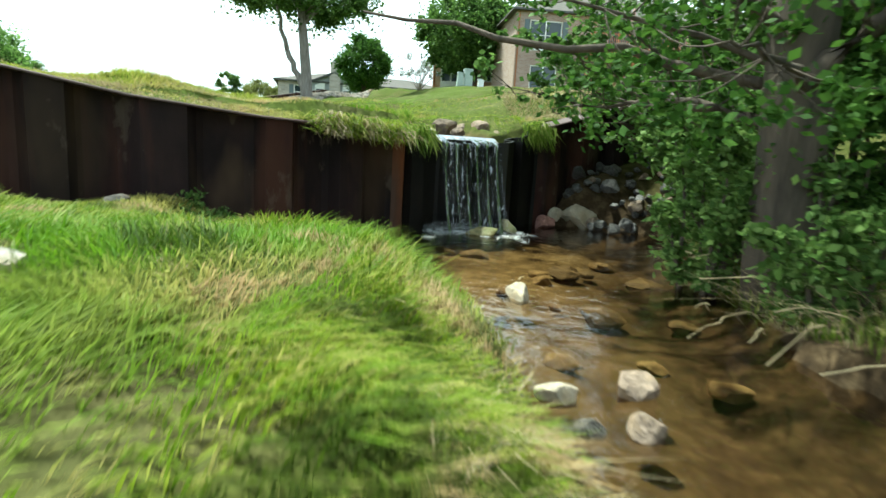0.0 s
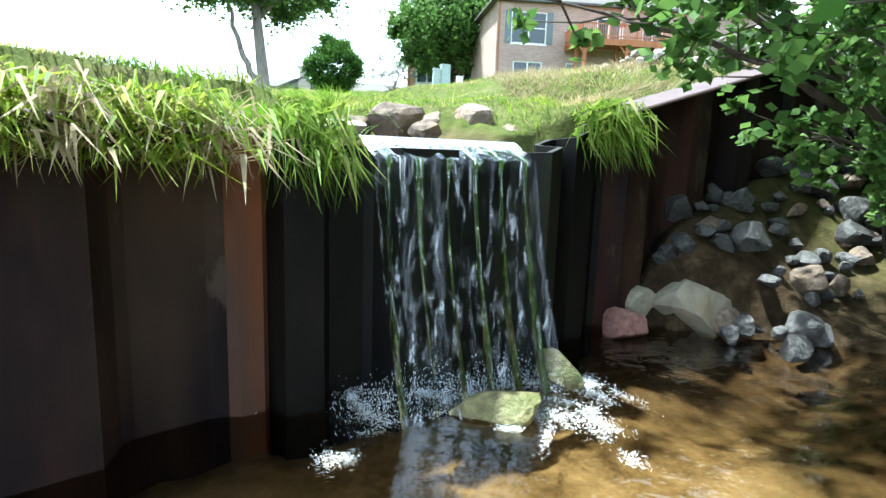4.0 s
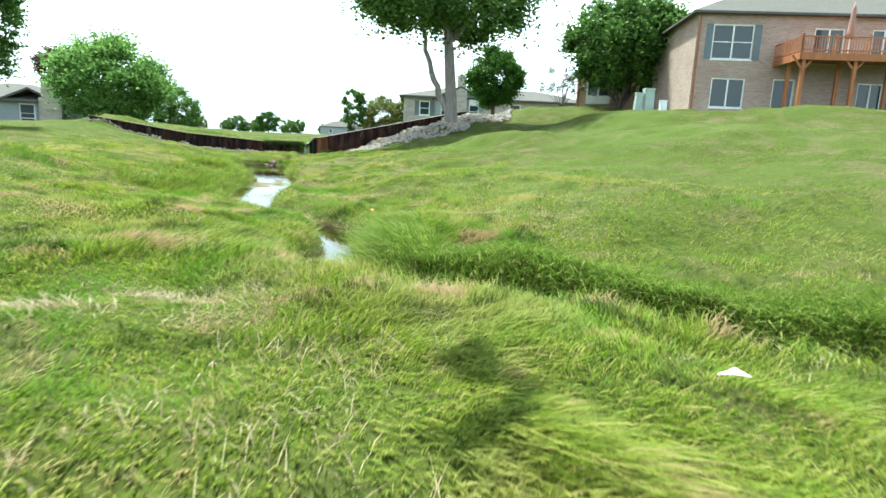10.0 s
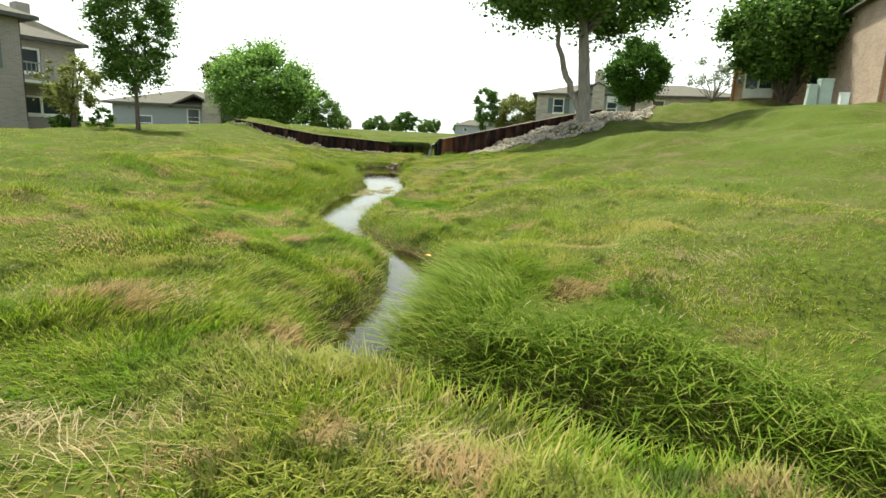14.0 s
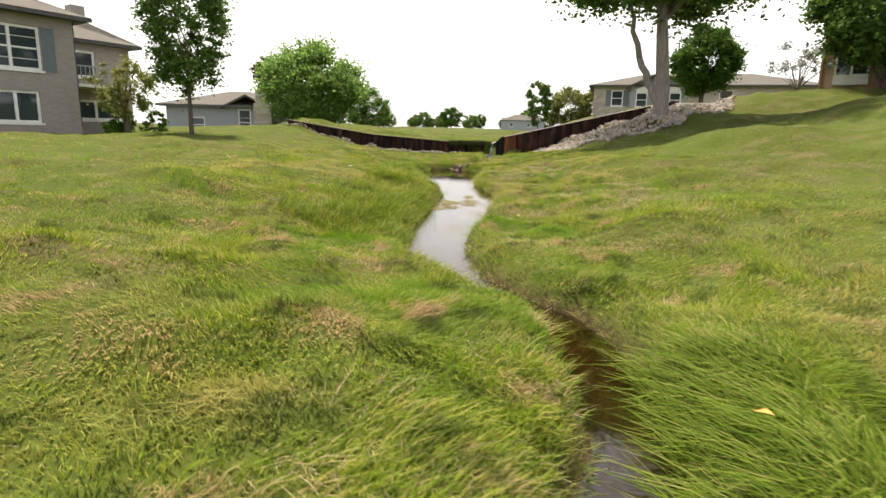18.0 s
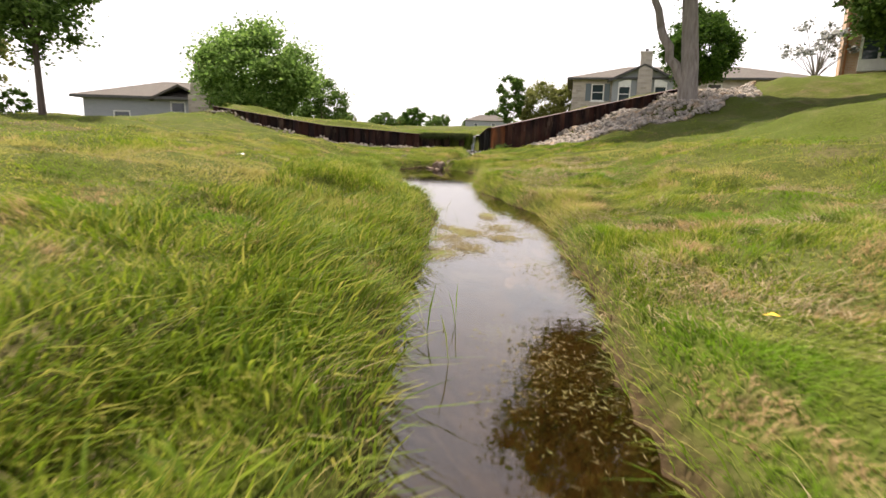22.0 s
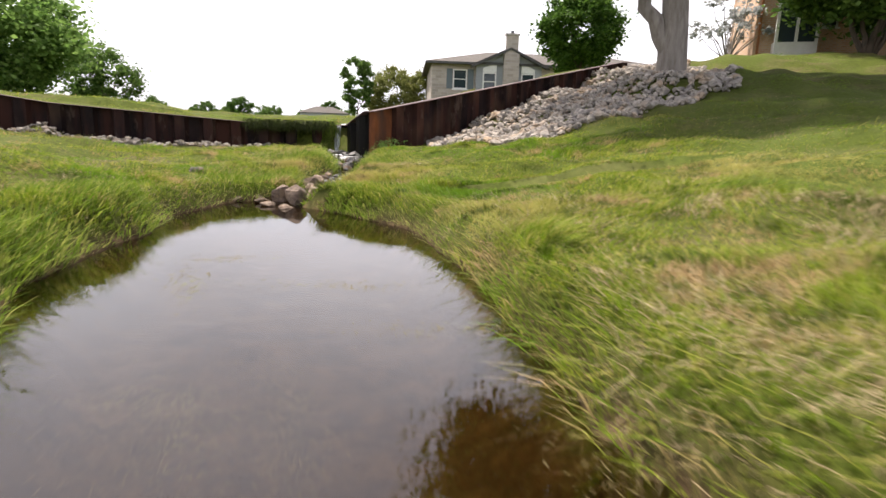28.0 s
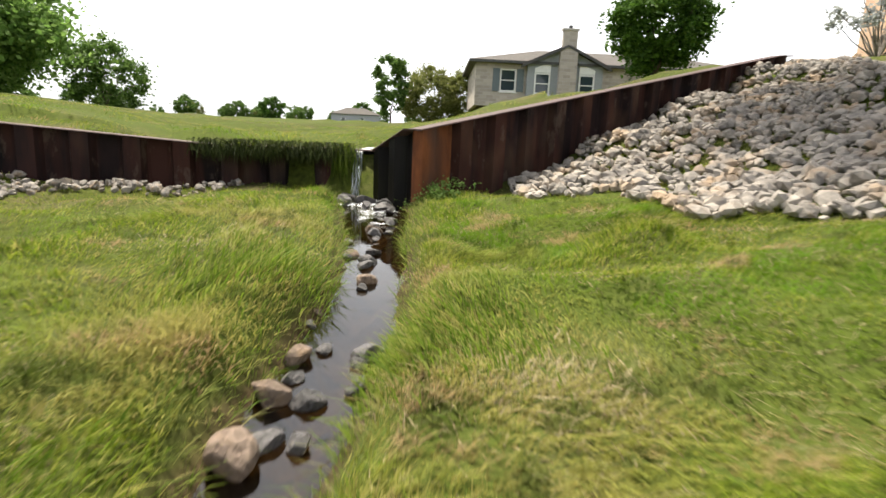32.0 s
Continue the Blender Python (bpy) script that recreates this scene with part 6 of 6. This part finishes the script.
def window(F, root, u0, z0, u1, z1, v=0.0, sashes=2, rows=2, shutters=False, name="window", frame=0.09, mid=True):
    w = F.box((u0, v + .06, z0), (u0 + frame, v + .14, z1))
    w.box((u1 - frame, v + .06, z0), (u1, v + .14, z1), F.m)
    w.box((u0 + frame, v + .06, z0), (u1 - frame, v + .14, z0 + frame), F.m)
    w.box((u0 + frame, v + .06, z1 - frame), (u1 - frame, v + .14, z1), F.m)
    win = w.make(name, M_white, root)
    su = (u1 - u0 - 2 * frame) / sashes
    for k in range(sashes):
        a, b = u0 + frame + k * su, u0 + frame + (k + 1) * su
        F.box((a, v + .11, z0 + frame), (b, v + .115, z1 - frame)).make("pane", M_glass, win)
        if k:
            F.box((a - .05, v + .05, z0 + frame), (a + .05, v + .13, z1 - frame)).make("mullion", M_white, win)
        if mid:
            zc = (z0 + z1) / 2
            F.box((a, v + .07, zc - .03), (b, v + .108, zc + .03)).make("rail", M_white, win)
        for j in range(1, rows):
            if rows > 2:
                zc = z0 + (z1 - z0) * j / rows
                F.box((a, v + .09, zc - .012), (b, v + .109, zc + .012)).make("glazing_bar", M_white, win)
    F.box((u0 - .06, v - .05, z0 - .08), (u1 + .06, v + .06, z0 - .003)).make("sill", M_white, win)
    if shutters:
        for a in (u0 - .45, u1 + .03):
            F.box((a, v - .05, z0), (a + .42, v - .003, z1)).make("shutter", M_shutter, root)
    return win


def hip_roof(F, root, u0, v0, u1, v1, z, rise, over=0.45, name="roof", ridge_in=None):
    a, b, c, d = (u0 - over, v0 - over), (u1 + over, v0 - over), (u1 + over, v1 + over), (u0 - over, v1 + over)
    k = ridge_in if ridge_in is not None else (v1 - v0) / 2 + over
    vm = (v0 + v1) / 2
    low = [(x, y, z) for x, y in (a, b, c, d)]
    eave = [(x, y, z + .14) for x, y in (a, b, c, d)]
    top = [(a[0] + k, vm, z + rise), (b[0] - k, vm, z + rise)]
    vs = [F.m @ Vector(p) for p in low + eave + top]
    ob = Mesh().add(vs, [(3, 2, 1, 0), (4, 5, 9, 8), (5, 6, 9), (6, 7, 8, 9), (7, 4, 8), (0, 1, 5, 4), (1, 2, 6, 5), (2, 3, 7, 6), (3, 0, 4, 7)]).make(name, M_roof, root)
    g = F.box((a[0], v0 - over - .06, z - .02), (b[0], v0 - over - .004, z + .12))
    g.make("gutter", M_gutter, ob)
    return ob


def gable_roof(F, root, u0, v0, u1, v1, z, rise, over=0.4, name="roof"):
    um = (u0 + u1) / 2
    t = 0.14
    sec = [(u0 - over, z - rise * over / (um - u0)), (um, z + rise), (u1 + over, z - rise * over / (um - u0))]
    vs = []
    for v in (v0 - over, v1):
        vs += [(u, v, zz) for u, zz in sec] + [(u, v, zz + t) for u, zz in sec]
    vs = [F.m @ Vector(p) for p in vs]
    return Mesh().add(vs, [(0, 1, 4, 3), (1, 2, 5, 4), (7, 6, 9, 10), (8, 7, 10, 11), (3, 4, 10, 9), (4, 5, 11, 10), (6, 7, 1, 0), (7, 8, 2, 1), (0, 3, 9, 6), (2, 8, 11, 5)]).make(name, M_roof, root)


# the brick house with the deck
F = Facade((0.40, 37.81), (0.998, 0.06), 2.05, 0.778)
H1 = thing("brick_house", (5.0, 38.0, 4.4), "two-storey mixed brick house with a grey shingle roof", "house")
holes = [(6.95, 6.65, 9.6, 8.9), (7.2, 3.5, 9.4, 5.45), (11.2, 3.5, 12.6, 5.5), (13.4, 6.9, 15.3, 8.8), (17.0, 6.9, 18.6, 8.8), (16.6, 3.5, 19.0, 5.4)]
house_wall(F, H1, (5.9, 0, 3.0), (26, 10, 9.5), M_brick_pink, holes)
window(F, H1, *holes[0][:2], *holes[0][2:], sashes=2, shutters=True)
for k, n in ((1, 2), (2, 1), (3, 2), (4, 2), (5, 3)):
    window(F, H1, *holes[k][:2], *holes[k][2:], sashes=n, mid=False)
hip_roof(F, H1, 5.9, 0, 26, 10, 9.5, 2.9)
F.box((6.0, -.1, 3.3), (6.1, -.02, 9.4)).make("downspout", M_cedar, H1)
# its lower tan brick block
T = Facade((0.1, 51.4), (0.985, -0.17), 1.9)
tan = [(1.05, 4.6, 2.2, 6.8), (2.7, 5.2, 3.4, 6.2), (4.4, 4.7, 5.5, 6.6)]
house_wall(T, H1, (0, 0, 3.0), (6.6, 6, 8.6), M_brick_tan, tan, "block_wall")
for k, n in ((0, 2), (1, 1), (2, 2)):
    window(T, H1, *tan[k][:2], *tan[k][2:], sashes=n, mid=False)
hip_roof(T, H1, 0, 0, 6.6, 6, 8.6, 1.8, 0.4, "block_roof")
T.box((.75, -.55, 3.9), (2.5, -.004, 4.5)).make("bay_base", M_white, H1)
T.box((.75, -.55, 6.9), (2.5, -.004, 7.1)).make("bay_roof", M_roof, H1)
for a, b in ((.75, .87), (1.56, 1.68), (2.38, 2.5)):
    T.box((a, -.55, 4.5), (b, -.43, 6.9)).make("bay_post", M_white, H1)
for a, b in ((.88, 1.55), (1.69, 2.37)):
    T.box((a, -.5, 4.51), (b, -.48, 6.89)).make("bay_pane", M_glass, H1)
T.box((.12, -.1, 3.3), (.22, -.02, 8.55)).make("downspout", M_cedar, H1)

F = Facade((-0.35, 37.78), (0.998, 0.06), 2.05, 0.778)
deck = thing("timber_deck", tuple(F.m @ Vector((12.2, -3.4, 3.5))), "raised red-brown cedar deck on posts with railings", "deck")
F.box((12.0, -3.5, 6.55), (21.5, -.05, 6.62)).make("deck_floor", M_cedar, deck)
F.box((12.0, -3.56, 6.22), (21.5, -3.5, 6.64)).make("fascia", M_cedar, deck)
F.box((11.94, -3.5, 6.22), (12.0, -.05, 6.64)).make("fascia", M_cedar, deck)
for u in (12.3, 15.3, 18.3, 21.2):
    for v in (-3.3, -1.6):
        F.box((u - .1, v - .1, 3.0), (u + .1, v + .1, 6.54), .01).make("post", M_cedar, deck)
    for s in (-1, 1):
        m = Mesh()
        p, q = F.m @ Vector((u + s * .08, -3.3, 5.75)), F.m @ Vector((u + s * .7, -3.3, 6.5))
        m.tube([p, q], [.06, .06], 4)
        m.make("brace", M_cedar, deck)
for a, b in (((12.0, -3.5), (21.5, -3.5)), ((12.0, -3.5), (12.0, -.1))):
    horizontal = a[1] == b[1]
    for z in (6.78, 7.55):
        lo, hi = (a[0] - .03, a[1] - .03, z), (b[0] + .03, b[1] + .03, z + .07)
        F.box(lo, hi).make("rail", M_cedar, deck)
    n = int((abs(b[0] - a[0]) + abs(b[1] - a[1])) / 0.16)
    for k in range(n + 1):
        u, v = a[0] + (b[0] - a[0]) * k / n, a[1] + (b[1] - a[1]) * k / n
        post = k % 12 == 0
        s = .05 if post else .018
        F.box((u - s, v - s, 6.63), (u + s, v + s, 7.72 if post else 7.54)).make("rail_post" if post else "baluster", M_cedar, deck)
um = thing("patio_umbrella", tuple(F.m @ Vector((15.6, -1.8, 6.62))), "closed faded red patio umbrella on the deck", "umbrella")
o = F.m @ Vector((15.6, -1.8, 6.63))
Mesh().tube([o, o + Vector((0, 0, 2.6))], [.025, .025], 8).make("pole", M_white, um)
Mesh().tube([o + Vector((0, 0, z)) for z in (.95, 1.2, 1.7, 2.3, 2.62)], [.19, .17, .13, .09, .02], 10).make("canopy", M_fabric, um, True)

# the stone-clad house with the chimney gable
F = Facade((-17.46, 69.85), (0.985, 0.17), 1.25, 1.17)
H2 = thing("stone_house", (-17.46, 69.85, 4.8), "low stone-clad house with a chimney in its gable", "house")
holes = [(1.5, 3.7, 2.5, 5.05), (3.6, 3.6, 4.5, 5.3), (6.3, 3.6, 7.2, 5.3), (10.2, 3.7, 11.3, 5.1)]
house_wall(F, H2, (0, 0, 2.8), (18, 9, 5.35), M_stone_clad, holes)
window(F, H2, *holes[0][:2], *holes[0][2:], sashes=1, shutters=True)
window(F, H2, *holes[1][:2], *holes[1][2:], sashes=1)
window(F, H2, *holes[2][:2], *holes[2][2:], sashes=1)
window(F, H2, *holes[3][:2], *holes[3][2:], sashes=1)
hip_roof(F, H2, 0, 0, 18, 9, 5.35, 1.5)
gm = Mesh()
gm.add([F.m @ Vector(p) for p in [(3.1, -.35, 2.8), (7.7, -.35, 2.8), (7.7, -.35, 5.3), (5.4, -.35, 6.35), (3.1, -.35, 5.3), (3.1, -.05, 2.8), (7.7, -.05, 2.8), (7.7, -.05, 5.3), (5.4, -.05, 6.35), (3.1, -.05, 5.3)]],
       [(0, 1, 2, 3, 4), (9, 8, 7, 6, 5), (1, 6, 7, 2), (2, 7, 8, 3), (3, 8, 9, 4), (4, 9, 5, 0)])
wall_uv(gm.make("gable_wall", M_siding, H2))
gable_roof(F, H2, 3.1, -.35, 7.7, 4.5, 5.35, 1.05, .35, "gable_roof")
for u, lean in ((3.65, 1), (6.35, -1)):
    window(F, H2, u - .1, 3.6, u + .85, 4.85, v=-.47, sashes=1)
    a, b = (5.12, 5.5) if lean > 0 else (5.5, 5.12)
    top = Mesh().add([F.m @ Vector(p) for p in [(u - .1, -.42, 4.87), (u + .85, -.42, 4.87), (u + .85, -.42, b), (u - .1, -.42, a), (u - .1, -.352, 4.87), (u + .85, -.352, 4.87), (u + .85, -.352, b), (u - .1, -.352, a)]],
                     [(0, 1, 2, 3), (7, 6, 5, 4), (0, 4, 5, 1), (1, 5, 6, 2), (2, 6, 7, 3), (3, 7, 4, 0)])
    top.make("transom_panel", M_white, H2)
for s in (-1, 1):
    p, q = F.m @ Vector((5.4, -.72, 6.42)), F.m @ Vector((5.4 + s * 2.75, -.72, 5.12))
    Mesh().tube([p, q], [.09, .09], 4).make("barge_board", M_gutter, H2)
ch = F.box((4.95, -.75, 2.8), (6.0, -.36, 6.1)).box((5.05, -.7, 6.1), (5.9, -.36, 7.3), F.m).make("chimney", M_stone_clad, H2)
wall_uv(ch)
F.box((4.98, -.78, 7.3), (5.97, -.3, 7.42)).make("chimney_cap", M_stone_clad, ch)
o = F.m @ Vector((5.47, -.52, 7.42))
Mesh().tube([o, o + Vector((0, 0, .22))], [.14, .14], 8).make("flue", M_gutter, ch)

# the two-storey house on the left bank
F = Facade((-28.6, 15.78), (0.13, 0.99), 1.15)
H3 = thing("grey_house", (-28.6, 15.78, 1.95), "two-storey grey brick house with blue-grey shutters", "house")
L = 6.95
holes = [(L - 3.1, 3.1, L - 1.15, 4.65), (L - 2.9, 1.2, L - 1.35, 2.35)]
house_wall(F, H3, (0, 0, .8), (L, 8, 5.05), M_brick_grey, holes)
window(F, H3, *holes[0][:2], *holes[0][2:], sashes=2, rows=4, shutters=True)
window(F, H3, *holes[1][:2], *holes[1][2:], sashes=2, mid=False)
hip_roof(F, H3, 0, 0, L, 8, 5.05, 1.9, .5)
F.box((L + .002, .1, 1.1), (L + .09, .2, 5.0)).make("downspout", M_gutter, H3)
holes = [(L + .6, 3.2, L + 1.9, 4.3), (L + .7, 1.4, L + 2.9, 2.25)]
house_wall(F, H3, (L + .01, 2.4, .8), (L + 3.4, 8, 4.6), M_brick_grey, holes, "wing_wall")
window(F, H3, *holes[0][:2], *holes[0][2:], v=2.4, sashes=1, mid=False)
window(F, H3, *holes[1][:2], *holes[1][2:], v=2.4, sashes=2, mid=False)
hip_roof(F, H3, L + .02, 2.4, L + 3.4, 8, 4.6, 1.4, .4, "wing_roof")
bal = F.box((L + .02, .9, 2.7), (L + 2.6, 2.38, 2.82)).make("balcony", M_white, H3)
F.box((L + .02, .9, 3.5), (L + 2.6, .96, 3.56)).make("rail", M_siding, bal)
for k in range(15):
    F.box((L + .06 + k * .175, .91, 2.82), (L + .09 + k * .175, .94, 3.5)).make("baluster", M_siding, bal)
ch = F.box((L + 2.6, 5.6, 5.0), (L + 3.2, 6.2, 6.7)).make("chimney", M_brick_grey, H3)
wall_uv(ch)

# the low house with a broad chimney farther off
F = Facade((-50.8, 45.0), (0.86, 0.50), -0.55, 1.3)
H4 = thing("low_house", (-50.8, 45.0, 2.4), "low grey house with a tall brick chimney", "house")
holes = [(1.6, 1.9, 2.6, 3.0), (4.9, 1.75, 5.8, 3.6)]
house_wall(F, H4, (0, 0, 1.3), (8.5, 7, 3.7), M_siding, holes)
window(F, H4, *holes[0][:2], *holes[0][2:], sashes=1)
window(F, H4, *holes[1][:2], *holes[1][2:], sashes=1, rows=3)
hip_roof(F, H4, 0, 0, 8.5, 7, 3.7, 1.3, .5)
gable_roof(F, H4, 4.2, -.3, 7.0, 3.0, 3.75, .7, .3, "gable_roof")
ch = F.box((6.2, -.8, 1.3), (7.4, -.31, 4.0)).box((6.35, -.75, 4.0), (7.2, -.31, 4.95), F.m).make("chimney", M_stone_clad, H4)
wall_uv(ch)


def far_house(x, y, w, d, hh, turn, label, mat):
    F = Facade((x, y), (math.cos(turn), math.sin(turn)), 0.0)
    g = h(x, y)
    root = thing("distant_house", (x, y, g), label, "house")
    holes = [(w * .2, g + 1.0, w * .2 + 1.2, g + 2.2), (w * .6, g + 1.0, w * .6 + 1.2, g + 2.2)]
    house_wall(F, root, (0, 0, g - .3), (w, d, g + hh), mat, holes)
    for q in holes:
        window(F, root, *q[:2], *q[2:], sashes=1)
    hip_roof(F, root, 0, 0, w, d, g + hh, hh * .7)


far_house(-72.0, 190.0, 14, 9, 3.0, 0.3, "distant low house with a grey roof", M_siding)

# utility boxes on the lawn
for k, (x, y, w, d, hh, mt, lab) in enumerate([(1.72, 31.9, .42, .36, .93, M_green_box, "pale green steel utility cabinet on the lawn"), (1.28, 31.8, .3, .26, .72, M_green_box, "low pale green utility cabinet leaning slightly"), (2.42, 32.2, .28, .25, .42, M_paper, "small white utility pedestal on the lawn")]):
    g = h(x, y)
    root = thing("utility_box", (x, y, g), lab, "utility box")
    mrot = pose(x, y, g, 0, 4 if k == 1 else 0, 12)
    Mesh().box((-w / 2, -d / 2, -.05), (w / 2, d / 2, hh * .9), mrot, .03).make("body", mt, root)
    Mesh().box((-w / 2 - .02, -d / 2 - .02, hh * .9 + .004), (w / 2 + .02, d / 2 + .02, hh), mrot, .05).make("lid", mt, root)
    Mesh().box((-w / 2 + .05, -d / 2 - .015, hh * .1), (w / 2 - .05, -d / 2 - .003, hh * .82), mrot).make("door", mt, root)
